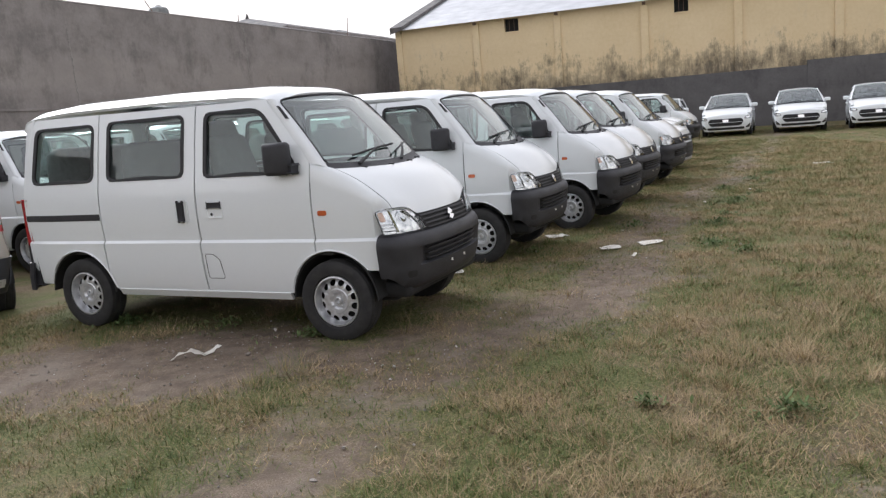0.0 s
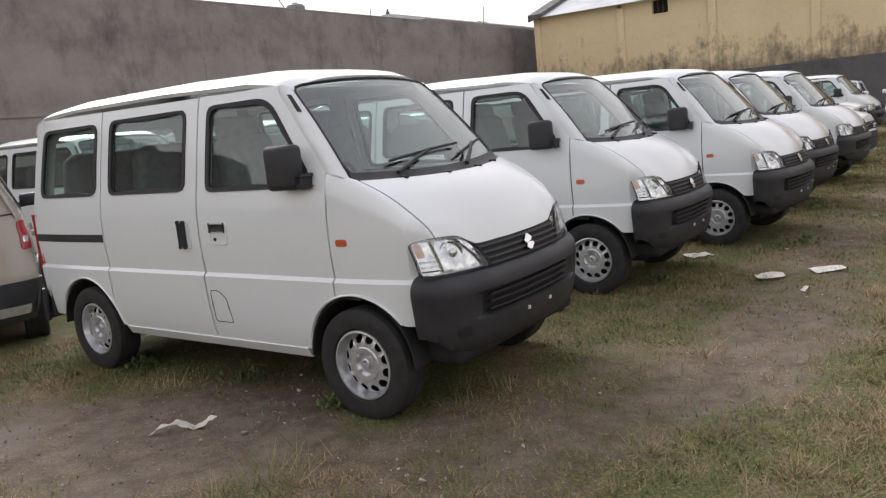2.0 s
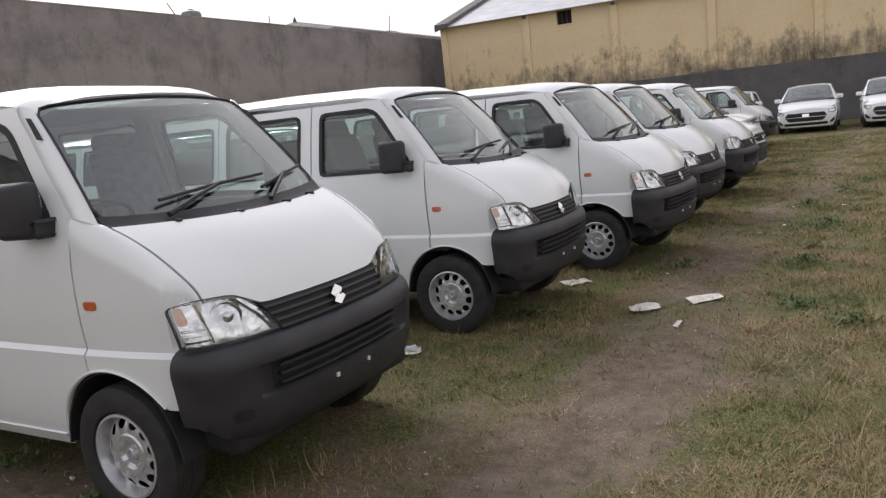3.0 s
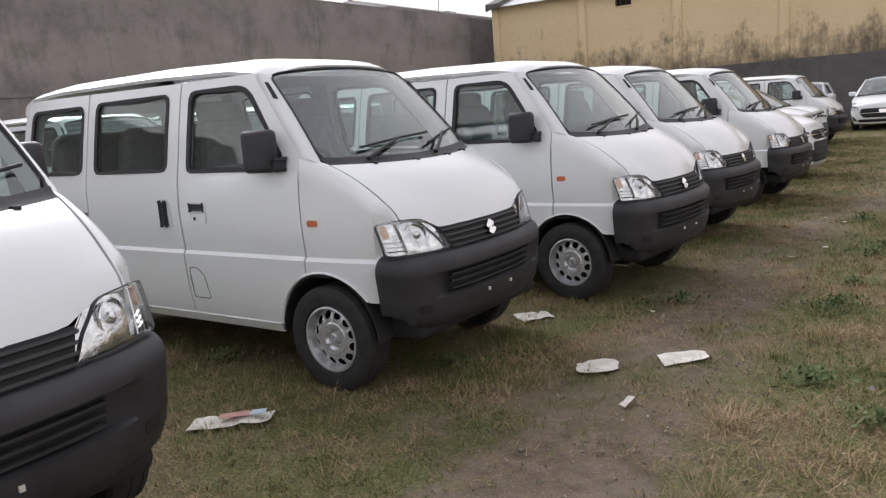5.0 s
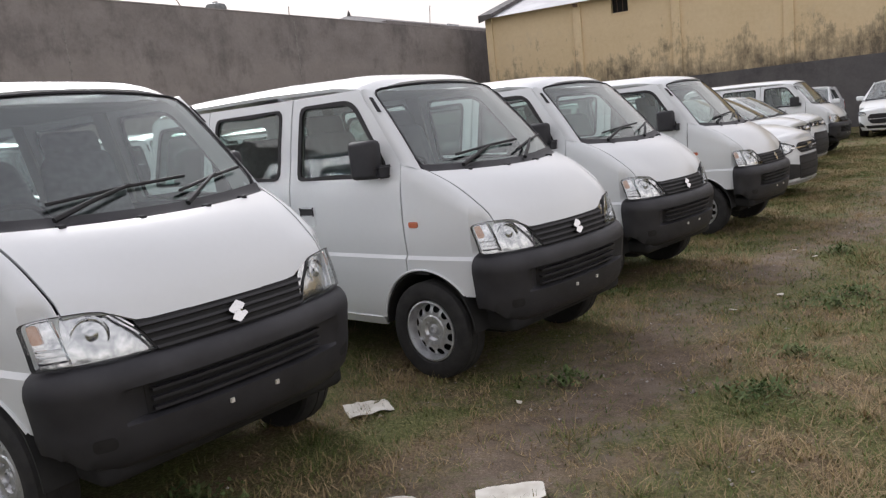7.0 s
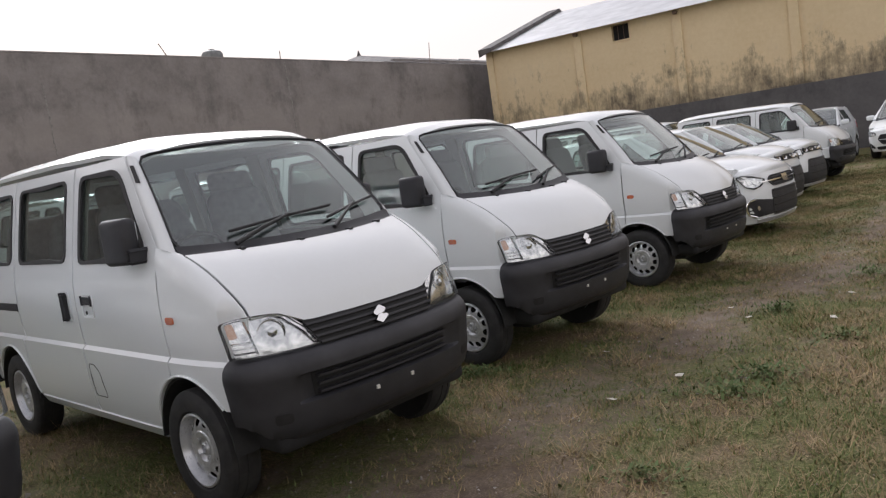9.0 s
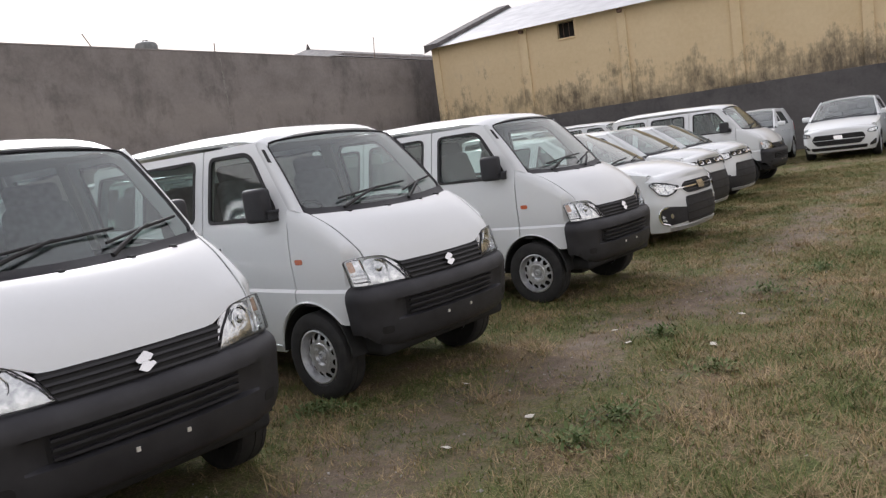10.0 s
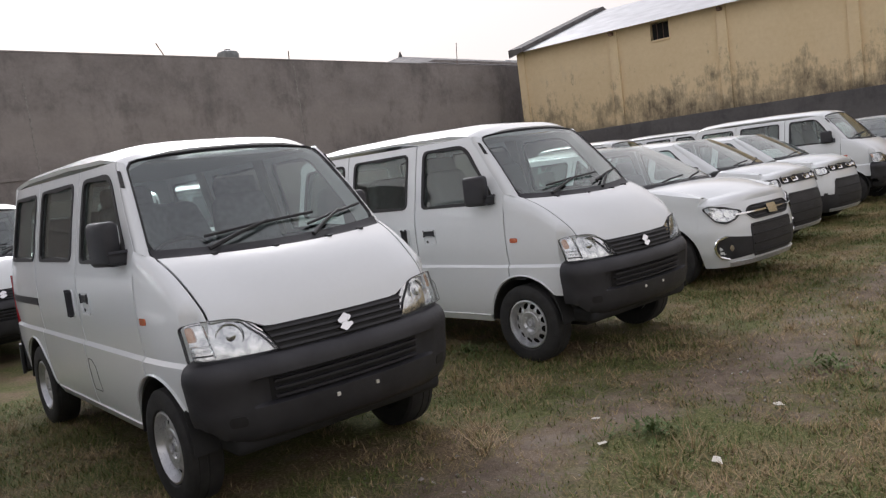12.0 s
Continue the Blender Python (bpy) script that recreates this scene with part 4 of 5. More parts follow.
    grille = part("grille", grid(lambda t, k: gr(t, k), lin(-1, 1, 17), lin(0, 1, 5), 0.01), "dark", van, "black slatted grille with a chrome badge")
    for k in lin(0.14, 0.88, 4):
        part("slat", grid(lambda t, q: gr(t, k + (q - 0.5) * 0.09, 0.014), lin(-0.99, 0.99, 17), lin(0, 1, 3), 0.012), "black", grille)
    badge = [(-0.05, 0.36), (-0.01, 0.22), (0.052, 0.42), (0.036, 0.52), (0.016, 0.50), (0.05, 0.68), (0.01, 0.84), (-0.052, 0.62), (-0.036, 0.50), (-0.016, 0.54)]
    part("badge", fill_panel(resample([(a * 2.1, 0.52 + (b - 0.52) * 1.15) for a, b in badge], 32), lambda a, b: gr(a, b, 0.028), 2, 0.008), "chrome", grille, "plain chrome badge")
    # wipers
    for u0, u1, v0 in ((-0.66, 0.36, 0.17), (0.20, 0.90, 0.16)):
        p0, p1 = Vector(cowl(u0 + 0.04, 0.35)) + Vector((0.01, 0, 0.018)), Vector(screen((u0 + u1) / 2 + 0.08, v0)) + Vector((0.02, 0, 0.022))
        p2 = Vector(screen(u1, v0 + 0.015)) + Vector((0.018, 0, 0.018))
        q1 = Vector(screen(u0 + 0.05, v0 - 0.075)) + Vector((0.018, 0, 0.02))
        arm = part("wiper", tube([p0, p0.lerp(p1, 0.5) + Vector((0.008, 0, 0.008)), p1], [0.013, 0.010, 0.007], 6), "trim", van, "black wiper lying on the windscreen")
        part("blade", tube([q1, q1.lerp(p2, 0.5) + Vector((0.004, 0, 0.006)), p2], 0.008, 6), "trim", arm)
    for u in (-0.62, -0.15, 0.35, 0.72):
        p = Vector(cowl(u, 0.8))
        part("washer_jet", box(p.x - 0.02, p.x + 0.02, p.y - 0.014, p.y + 0.014, p.z - 0.01, p.z + 0.018, 0.006), "trim", body)
    # rear end
    def rear(y, z):
        return (-2.878 + 0.02 * (abs(y) / 0.7) ** 4 + 0.10 * max(0, (z - 1.1) / 0.65) ** 1.5, y, z)
    rl = resample(round_poly([(-0.56, 1.17), (0.56, 1.17), (0.50, 1.66), (-0.50, 1.66)], 0.07), 56)
    gate = part("tailgate", hole_panel([(-0.70, 0.42), (0.70, 0.42), (0.70, 1.15), (0.59, 1.765), (-0.59, 1.765), (-0.70, 1.15)], rl, rear, 4, 0.02), "white", van)
    part("pane", fill_panel(rl, rear, 3, 0.004), "glass", gate)
    part("rear_bumper", grid(lambda t, z: (-2.835 - 0.11 * abs(math.cos(t * math.pi / 2)) ** 0.5 - (0.02 if z < 0.5 else 0), 0.745 * math.copysign(abs(math.sin(t * math.pi / 2)) ** 0.6, t), z), lin(-1, 1, 25), [0.32, 0.36, 0.44, 0.52, 0.56], 0.02), "black", van)
    for s in (-1, 1):
        part("tail_light", box(-2.888, -2.838, s * 0.648, s * 0.700, 0.70, 1.10, 0.012), "red_lens", van, "tall red tail light")
        part("corner_guard", box(-2.880, -2.808, s * 0.668, s * 0.708, 0.36, 0.70, 0.012), "black", van)
    # underside and cabin
    # chassis and under_tray are made low and wide to block light beneath the van
    part("chassis", joined(box(-2.82, 0.33, -0.46, 0.46, 0.24, 0.40, 0.03), box(-1.95, -0.42, -0.66, 0.66, 0.29, 0.40, 0.02), box(-2.40, -2.30, -0.6, 0.6, 0.24, 0.32, 0.02), box(-0.05, 0.05, -0.6, 0.6, 0.22, 0.30, 0.02)), "dark", van)
    part("cabin_floor", box(-2.82, -0.02, -0.66, 0.66, 0.62, 0.66), "dash", van)
    part("engine_bulkhead", box(0.0, 0.34, -0.60, 0.60, 0.40, 0.86, 0.03), "dark", van)
    part("under_tray", box(0.28, 0.50, -0.60, 0.60, 0.30, 0.42, 0.04, 3), "dark", van)
    dash = box(-0.30, 0.10, -0.655, 0.655, 0.80, 1.215, 0.05, 3)
    for v in dash.verts:
        if v.co.z > 1.0:
            v.co.z -= 0.10 * max(0.0, -v.co.x + 0.02)
    part("dashboard", dash, "dash", van, "dark grey dashboard")
    part("steering_wheel", moved(tube([(0.185 * math.cos(a), 0.185 * math.sin(a), 0) for a in lin(0, 2 * math.pi, 25)], 0.014, 6), Matrix.Translation((-0.42, -0.36, 1.16)) @ Matrix.Rotation(radians(-50), 4, "Y")), "trim", van)
    part("steering_column", tube([(-0.42, -0.36, 1.16), (-0.22, -0.36, 1.0)], 0.03, 8), "trim", van)
    def seat(x, y, w, kind, cover):
        q = new(kind)
        q.parent = van
        part("cushion", moved(box(-0.24, 0.24, -w, w, 0.0, 0.15, 0.05, 3), Matrix.Translation((x, y, 0.84))), "seat", q)
        bk = box(-0.07, 0.07, -w, w, 0.0, 0.60, 0.06, 3)
        for v in bk.verts:
            v.co.y *= 1.0 - 0.32 * max(0, v.co.z / 0.60) ** 3
        part("backrest", moved(bk, Matrix.Translation((x - 0.24, y, 0.94)) @ Matrix.Rotation(radians(-14), 4, "Y")), cover, q)
        if kind == "front_seat":
            hd = box(-0.045, 0.045, -w * 0.62, w * 0.62, 0.50, 0.72, 0.045, 3)
            part("headrest", moved(hd, Matrix.Translation((x - 0.25, y, 0.94)) @ Matrix.Rotation(radians(-14), 4, "Y")), cover, q)
    seat(-0.68, -0.36, 0.25, "front_seat", "seat")
    seat(-0.68, 0.36, 0.25, "front_seat", "seat")
    seat(-1.62, 0.0, 0.60, "bench_seat", "seat")
    seat(-2.42, 0.0, 0.60, "bench_seat", "seat")
    done = set()
    for ob in van.children_recursive:                # body built to round figures, then drawn to its true length, width and height
        if ob.type == "MESH" and ob.data.name not in done:
            done.add(ob.data.name)
            for v in ob.data.vertices:
                if v.co.x < -2.45:
                    v.co.x = -2.45 + (v.co.x + 2.45) * 1.15
                if v.co.z > 1.72:
                    v.co.z += 0.016 * min(1.0, max(0.0, (-v.co.x - 0.9) / 1.6))
            ob.data.transform(VAN_FIT)
    for x in (0.0, -2.35 * VAN_FIT[0][0]):
        for y in (-0.632, 0.632):
            wheel(van, x, y, 0.286, "steel")
    return van


WHITE_VAN = "white minivan with black bumper and steel wheels parked on grass"
ROW = [(-0.225, 5.764, -24.5), (0.876, 8.237, -25.1), (2.134, 10.076, -29.5), (2.972, 12.206, -30.4), (4.159, 14.650, -28.9), (7.84, 24.97, -28.0)]
BACK_ROW = [(-4.7, 10.1, -26), (-3.55, 12.55, -28), (-2.5, 15.0, -29), (-1.4, 17.7, -29), (3.3, 30.3, -28), (5.5, 31.8, -28)]
def van_pose(x, y, a):
    return pose(x, y, height(x, y), 0, 0, a)


first_van = build_van(WHITE_VAN, "row of parked minivans", van_pose(*ROW[0]))
for p in ROW[1:]:
    copy_thing(first_van, van_pose(*p))
for p in BACK_ROW:
    v = copy_thing(first_van, van_pose(*p))
    tagged(v, "white minivan parked in the second row near the wall", "van", "second row of minivans")


# ---- hatchbacks ----
SPECS = {
    "rounded": dict(w=0.828, H=1.55, WB=2.435, fo=0.74, ro=0.52, hood=(-0.30, 1.05, 0.60, 0.90), roof=(-1.02, -2.55), belt=(0.97, 1.06), r=0.295, rim="steel"),
    "upright": dict(w=0.76, H=1.57, WB=2.38, fo=0.66, ro=0.52, hood=(-0.20, 1.09, 0.55, 0.98), roof=(-0.85, -2.55), belt=(1.0, 1.08), r=0.29, rim="steel"),
    "sporty": dict(w=0.868, H=1.53, WB=2.45, fo=0.80, ro=0.60, hood=(-0.30, 1.00, 0.66, 0.80), roof=(-1.10, -2.60), belt=(0.96, 1.06), r=0.30, rim="alloy"),
}


def build_hatch(style, name, label, category, group, m, colour="white", badge=True):
    S = SPECS[style]
    w, H, WB = S["w"], S["H"], S["WB"]
    hx0, hz0, hx1, hz1 = S["hood"]
    r0, r1 = S["roof"]
    nose, tail = S["fo"], -(WB + S["ro"])
    car = thing(name, label, category, group, m)
    body = new("body")
    body.parent = car

    def belt(x):
        if x > hx0:
            return float(np.interp(x, [hx0, hx1], [hz0 - 0.03, hz1 - 0.03]))
        return float(np.interp(x, [tail, hx0], [S["belt"][1], S["belt"][0]]))

    def Y(x, z):
        y = w + float(np.interp(z, [0.20, 0.34, 0.55, 0.72, 0.90, 1.0, 1.1, H - 0.06, H], [-0.09, -0.03, 0.0, -0.012, -0.008, -0.03, -0.065, -0.235, -0.27]))
        if x > 0.0:
            y -= 0.12 * (x / nose) ** 2
        if x < -WB + 0.2:
            y -= 0.07 * ((-WB + 0.2 - x) / (S["ro"] + 0.2)) ** 2
        for c in (0.0, -WB):                       # flared arches
            d = math.hypot(x - c, z - 0.3)
            y += 0.018 * math.exp(-((d - 0.38) / 0.10) ** 2)
        return y

    AR = S["r"] + 0.06

    def sill(x):
        z = 0.22
        for c in (0.0, -WB):
            if abs(x - c) < AR:
                z = max(z, 0.30 + math.sqrt(max(0, AR ** 2 - (x - c) ** 2)))
        return z

    def lower(x0, x1, s):
        xs = sorted(set(lin(x0, x1, max(4, int((x1 - x0) / 0.045)))) | {x for c in (0.0, -WB) for x in (c - AR + 0.001, c - AR + 0.012, c + AR - 0.001, c + AR - 0.012) if x0 < x < x1})
        def f(x, t):
            z0, z1 = 0.20, belt(x)
            z = max(z0 + (z1 - z0) * t, sill(x))
            return (x, s * Y(x, min(z, z1)), min(z, z1))
        return grid(f, xs, lin(0, 1, 16), 0.012)

    def front(t, z, o=0.0):
        """Nose surface by angle and height."""
        a = t * math.pi / 2
        k = 2 / 2.7
        base = 0.36
        lean = float(np.interp(z, [0.2, 0.3, 0.45, 0.6, 0.75, 0.9], [-0.06, -0.01, 0.0, -0.012, -0.05, -0.12]))
        x = base + (nose - base + lean + o) * abs(math.cos(a)) ** k
        y = (Y(base, min(z, 0.9)) + o) * math.copysign(abs(math.sin(a)) ** k, a)
        return (x, y, z)

    def rear(t, z, o=0.0):
        a = t * math.pi / 2
        k = 2 / 3.2
        base = tail + 0.28
        lean = float(np.interp(z, [0.2, 0.35, 0.6, 0.85, 1.1], [-0.05, 0.0, 0.0, -0.03, -0.06]))
        return (base - (0.28 + lean + o) * abs(math.cos(a)) ** k, (Y(base, min(z, 1.0)) + o) * math.copysign(abs(math.sin(a)) ** k, a), z)

    def hood(u, v):
        x = (hx0 + 0.10 * (1 - u * u)) * (1 - v) + (hx1 - 0.20 * u * u) * v
        hw = (w - 0.10) * (1 - v) + (w - 0.17) * v
        z = hz0 * (1 - v) + hz1 * v + 0.055 * math.sin(math.pi * v * 0.9) - 0.03 * abs(u) ** 3
        return (x, u * hw, z)

    part("bonnet", grid(lambda v, u: hood(u, v), lin(0, 1, 12), lin(-1, 1, 13), 0.012), colour, body)
    def shoulder(s):
        """Fills between bonnet edge and wing."""
        def f(v, k):
            p = Vector(hood(s, v))
            q = Vector((p.x, s * Y(p.x, belt(p.x)), belt(p.x)))
            r = p.lerp(q, k)
            r.z += 0.018 * math.sin(math.pi * k)
            return r
        return grid(f, lin(0, 1, 12), lin(0, 1, 5), 0.01)
    # nose closing piece from bonnet lip to fascia top
    zt = hz1 - 0.075
    def lip(u, k):
        p = Vector(hood(u, 1.0))
        q = Vector(front(u, zt))
        return p.lerp(q, k) + Vector((0.02, 0, 0.012)) * math.sin(math.pi * k)
    for s in (-1, 1):
        p0 = Vector(hood(s, 1.0))
        p1 = Vector((p0.x, s * Y(p0.x, belt(p0.x)), belt(p0.x)))
        def step_up(k):
            z = zt + (belt(0.36) - zt) * k
            return Vector((0.36, s * Y(0.36, z), z))
        part("wing_corner", grid(lambda k, t: step_up(k).lerp(Vector(lip(s, 1.0)).lerp(p1, k), t) + Vector((0, s * 0.002, 0)), lin(0, 1, 5), lin(0, 1, 4), 0.01), colour, body)
        part("wing_corner", grid(lambda k, t: p0.lerp(p1, k).lerp(Vector(lip(s, k)), t), lin(0, 1, 5), lin(0, 1, 4), 0.01), colour, body)
    part("bonnet_lip", grid(lip, lin(-1, 1, 21), lin(0, 1, 5), 0.01), colour, body)
    fas = part("front_bumper", grid(lambda t, z: front(t, z), lin(-1, 1, 41), lin(0.20, zt, 14), 0.015), colour, car)
    part("rear_bumper", grid(lambda t, z: rear(t, z), lin(-1, 1, 31), lin(0.24, 1.08, 14), 0.015), colour, car)

    def screen(u, v):
        x = (hx0 + 0.11 - 0.11 * u * u) * (1 - v) + (r0 - 0.09 * u * u) * v
        y = u * ((w - 0.09) * (1 - v) + (w - 0.255) * v)
        return (x, y, hz0 * (1 - v) + (H - 0.035) * v + 0.02 * math.sin(math.pi * v))
    scr = resample(round_poly([(-0.98, 0.03), (0.98, 0.03), (0.98, 0.98), (-0.98, 0.98)], 0.07), 48)
    part("windscreen", fill_panel(scr, screen, 4, 0.004), "windscreen", body)
    part("cowl", grid(lambda u, v: Vector(screen(u, 0.05)).lerp(Vector(hood(u, 0)), v) + Vector((0, 0, 0.002)), lin(-1, 1, 11), [0, 0.5, 1], 0.008), "black", body)
    def rglass(u, v):
        x = (tail + 0.09 + 0.08 * u * u) * (1 - v) + (r1 - 0.02 + 0.05 * u * u) * v
        return (x, u * ((w - 0.12) * (1 - v) + (w - 0.27) * v), 1.09 * (1 - v) + (H - 0.05) * v)
    rg = resample(round_poly([(-0.86, 0.06), (0.86, 0.06), (0.86, 0.9), (-0.86, 0.9)], 0.08), 40)
    gate = part("tailgate", hole_panel([(-1, 0), (1, 0), (1, 1), (-1, 1)], rg, rglass, 2, 0.015), colour, body)
    part("pane", fill_panel(rg, rglass, 3, 0.004), "glass", gate)

    def roof(x, v):
        z = H - 0.05 * ((x - (r0 + r1) / 2) / (r0 - r1) * 2) ** 2 * 0.9 + 0.0
        xx = x - 0.09 * v * v * max(0, (x - r0 + 0.5) / 0.5) + 0.05 * v * v * max(0, (r1 + 0.4 - x) / 0.4)
        return (xx, v * (w - 0.255), z - 0.035 * abs(v) ** 4 - 0.01 * v * v)
    part("roof", grid(roof, lin(r1 - 0.03, r0, 18), lin(-1, 1, 15), 0.02), colour, body)
    tz = H - 0.075
    ax = hx0 - 0.02
    for s in (-1, 1):
        side = lambda a, b: (a, s * Y(a, b), b)
        proud = lambda a, b, o: (a, s * (Y(a, b) + o), b)
        part("shoulder", shoulder(s), colour, body)
        part("wing", lower(-0.38, 0.36, s), colour, body)
        mid = -1.22
        b0 = belt(-0.7)
        outs = {
            "front_door": ((-1.22, -0.385), [(-1.215, belt(-1.2)), (-0.385, belt(-0.4)), (ax - 0.10, belt(-0.4) + 0.05), (r0 - 0.10, tz), (-1.215, tz)],
                           [(-1.17, b0 + 0.025), (ax - 0.26, b0 + 0.025), (r0 - 0.13, tz - 0.05), (-1.17, tz - 0.05)]),
            "rear_door": ((-2.10, -1.225), [(-2.095, belt(-2.1)), (-1.225, belt(-1.2)), (-1.225, tz), (-2.095, tz)],
                          [(-2.03, b0 + 0.06), (-1.29, b0 + 0.04), (-1.29, tz - 0.05), (-1.98, tz - 0.06)]),
        }
        for dname, ((x0, x1), outer, inner) in outs.items():
            door = part(dname, lower(x0, x1, s), colour, car)
            inn = resample(round_poly(inner, 0.05), 40)
            part("window_surround", hole_panel(outer, inn, side, 2, 0.015), colour, door)
            part("window_rubber", band(inn, proud, 0.02, 0.004), "trim", door)
            part("pane", fill_panel(inn, lambda a, b: proud(a, b, -0.01), 3, 0.004), "glass", door)
            hxp = x0 + 0.10
            part("door_handle", box(hxp, hxp + 0.17, s * (Y(hxp, 0.86) - 0.004), s * (Y(hxp, 0.86) + 0.025), 0.845, 0.88, 0.01), colour, door)
            if dname == "front_door":
                mb = box(-0.11, 0.0, -0.10, 0.10, -0.065, 0.065, 0.035, 3)
                mir = part("door_mirror", moved(mb, Matrix.Translation((ax - 0.22, s * (w + 0.06), b0 + 0.09))), "black" if style == "upright" else colour, door)
                part("mirror_arm", box(ax - 0.30, ax - 0.24, s * (w - 0.10), s * (w + 0.0), b0 + 0.03, b0 + 0.06, 0.01), "black", mir)
        quarter = part("rear_quarter", lower(tail + 0.28, -2.105, s), colour, body)
        part("rear_pillar", grid(lambda t, k: Vector((-2.105 + (r1 - 0.03 + 2.105) * k * 1.0 if t > 0.99 else (-2.105 * (1 - k) + (tail + 0.10 + (r1 - 0.05 - tail - 0.10) * t) * k), 0, belt(-2.1) + (tz + 0.01 - belt(-2.1)) * t)) + Vector((0, s * Y(max(tail + 0.15, -2.105 * (1 - k) + (tail + 0.10 + (r1 - 0.05 - tail - 0.10) * t) * k), belt(-2.1) + (tz + 0.01 - belt(-2.1)) * t), 0)), lin(0, 0.985, 8), lin(0, 1, 6), 0.015), colour, body)
        def pillar(t, k):
            p = Vector(screen(s, t))
            q = Vector((ax - 0.10 + (r0 - 0.10 - ax + 0.10) * t, 0, belt(-0.4) + 0.05 + (tz - belt(-0.4) - 0.05) * t))
            q = Vector((q.x, s * (Y(q.x, q.z) - 0.002), q.z))
            return p.lerp(q, k) + Vector((0.3, s * 0.7, 0.4)).normalized() * 0.018 * math.sin(math.pi * k)
        part("front_pillar", grid(pillar, lin(0, 0.975, 8), lin(0, 1, 5), 0.015), colour, body)
        part("cant_rail", grid(lambda x, k: Vector((x, s * Y(x, tz), tz)).lerp(Vector(roof(x, s * 0.985)), k), lin(r1 + 0.02, r0 - 0.08, 10), [0, 0.5, 1], 0.01), colour, body)
        part("door_sill", grid(lambda x, k: proud(x, 0.20 + 0.10 * k, 0.010), lin(-WB + AR, -AR, 8), [0, 0.5, 1], 0.02), "black" if style == "upright" else colour, body)
        for c in (0.0, -WB):
            az = lin(0.02, math.pi - 0.02, 16)
            part("arch_liner", grid(lambda a, t: (c + (AR - 0.002) * math.cos(a), s * (w - 0.02 - 0.28 * t), 0.30 + (AR - 0.002) * math.sin(a)), az, [0, 1]), "dark", body)
            if style == "upright":
                part("arch_trim", grid(lambda a, t: proud(c + (AR + 0.055 * t) * math.cos(a), max(0.21, 0.30 + (AR + 0.055 * t) * math.sin(a)), 0.008), az, [0, 0.5, 1], 0.012), "black", body)
        part("inner_panel", grid(lambda x, t: (x, s * (Y(x, sill(x) + 0.01) - 0.045), max(sill(x) + 0.01, 0.25 + 0.72 * t)), lin(-2.4, -0.1, 30), lin(0, 1, 4), 0.004), "dash", body)
        # lamps by style
        tail_l = part("tail_light", fill_panel(resample(round_poly([(s * 0.62, 0.80), (s * 0.97, 0.80), (s * 0.97, 1.03), (s * 0.66, 1.03)], 0.06), 24), lambda a, b: rear(a, b, 0.008), 3, 0.02), "red_lens", car, "red tail light")
        part("reverse_lens", fill_panel(resample(round_poly([(s * 0.66, 0.86), (s * 0.80, 0.86), (s * 0.80, 0.91), (s * 0.66, 0.91)], 0.02), 16), lambda a, b: rear(a, b, 0.014), 2, 0.008), "reflector", tail_l)
        shape = {"rounded": [(0.34, 0.742), (0.46, 0.665), (0.62, 0.632), (0.78, 0.665), (0.95, 0.800), (0.82, 0.822), (0.58, 0.800)],
                 "upright": [(0.44, 0.80), (0.72, 0.77), (0.88, 0.80), (0.88, 0.895), (0.70, 0.902), (0.44, 0.90)],
                 "sporty": [(0.46, 0.62), (0.72, 0.60), (0.88, 0.65), (0.92, 0.722), (0.76, 0.722), (0.52, 0.70)]}[style]
        loop = resample(round_poly([(s * a, b) for a, b in shape], 0.03), 36)
        def on_nose(a, b, o=0.0):
            if b > zt:
                p = Vector(front(a, zt))
                return p + Vector((-1.5 * (b - zt) + o, 0, b - zt + o * 0.7))
            return front(a, b, o)
        head = part("headlight", fill_panel(loop, lambda a, b: on_nose(a, b, 0.006), 3, 0.01), "reflector", car, "clear headlight")
        part("lens", fill_panel(loop, lambda a, b: on_nose(a, b, 0.022), 3, 0.003), "clear_lens", head)
        part("bezel", band(loop, lambda a, b, o: on_nose(a, b, o + 0.014), 0.02, 0.008), "trim", head)
        cx = sum(a for a, b in shape) / len(shape)
        cz = sum(b for a, b in shape) / len(shape)
        for k in ((-0.07, 0.06) if style != "upright" else (-0.05, 0.11)):
            lamp = [(s * (cx + k) + 0.042 * math.cos(q * math.pi / 7), cz + 0.040 * math.sin(q * math.pi / 7)) for q in range(14)]
            part("reflector_bowl", fill_panel(lamp, lambda a, b: on_nose(a, b, 0.012), 2, 0.005), "chrome", head)
        fog = {"rounded": [(0.22, 0.30), (0.62, 0.28), (0.78, 0.32), (0.82, 0.40), (0.78, 0.48), (0.62, 0.515), (0.22, 0.47)],
               "upright": [(0.62, 0.44), (0.74, 0.44), (0.74, 0.50), (0.62, 0.50)],
               "sporty": [(0.56, 0.28), (0.80, 0.31), (0.80, 0.42), (0.74, 0.44), (0.56, 0.34)]}[style]
        loop = resample(round_poly([(s * a, b) for a, b in fog], 0.03), 30)
        pocket = part("fog_pocket", fill_panel(loop, lambda a, b: front(a, b, 0.004), 2, 0.006), "black", car, "black fog lamp surround")
        if style == "rounded":
            rim = [q for q in loop if abs(q[0]) > 0.60]
            part("surround", tube([front(a, b, 0.012) for a, b in sorted(rim, key=lambda q: math.atan2(q[1] - 0.40, abs(q[0]) - 0.58))], 0.013, 6), "chrome", pocket)
        fl = [(s * (sum(a for a, b in fog) / len(fog)) + 0.03 * math.cos(q * math.pi / 6), sum(b for a, b in fog) / len(fog) + 0.032 * math.sin(q * math.pi / 6)) for q in range(12)]
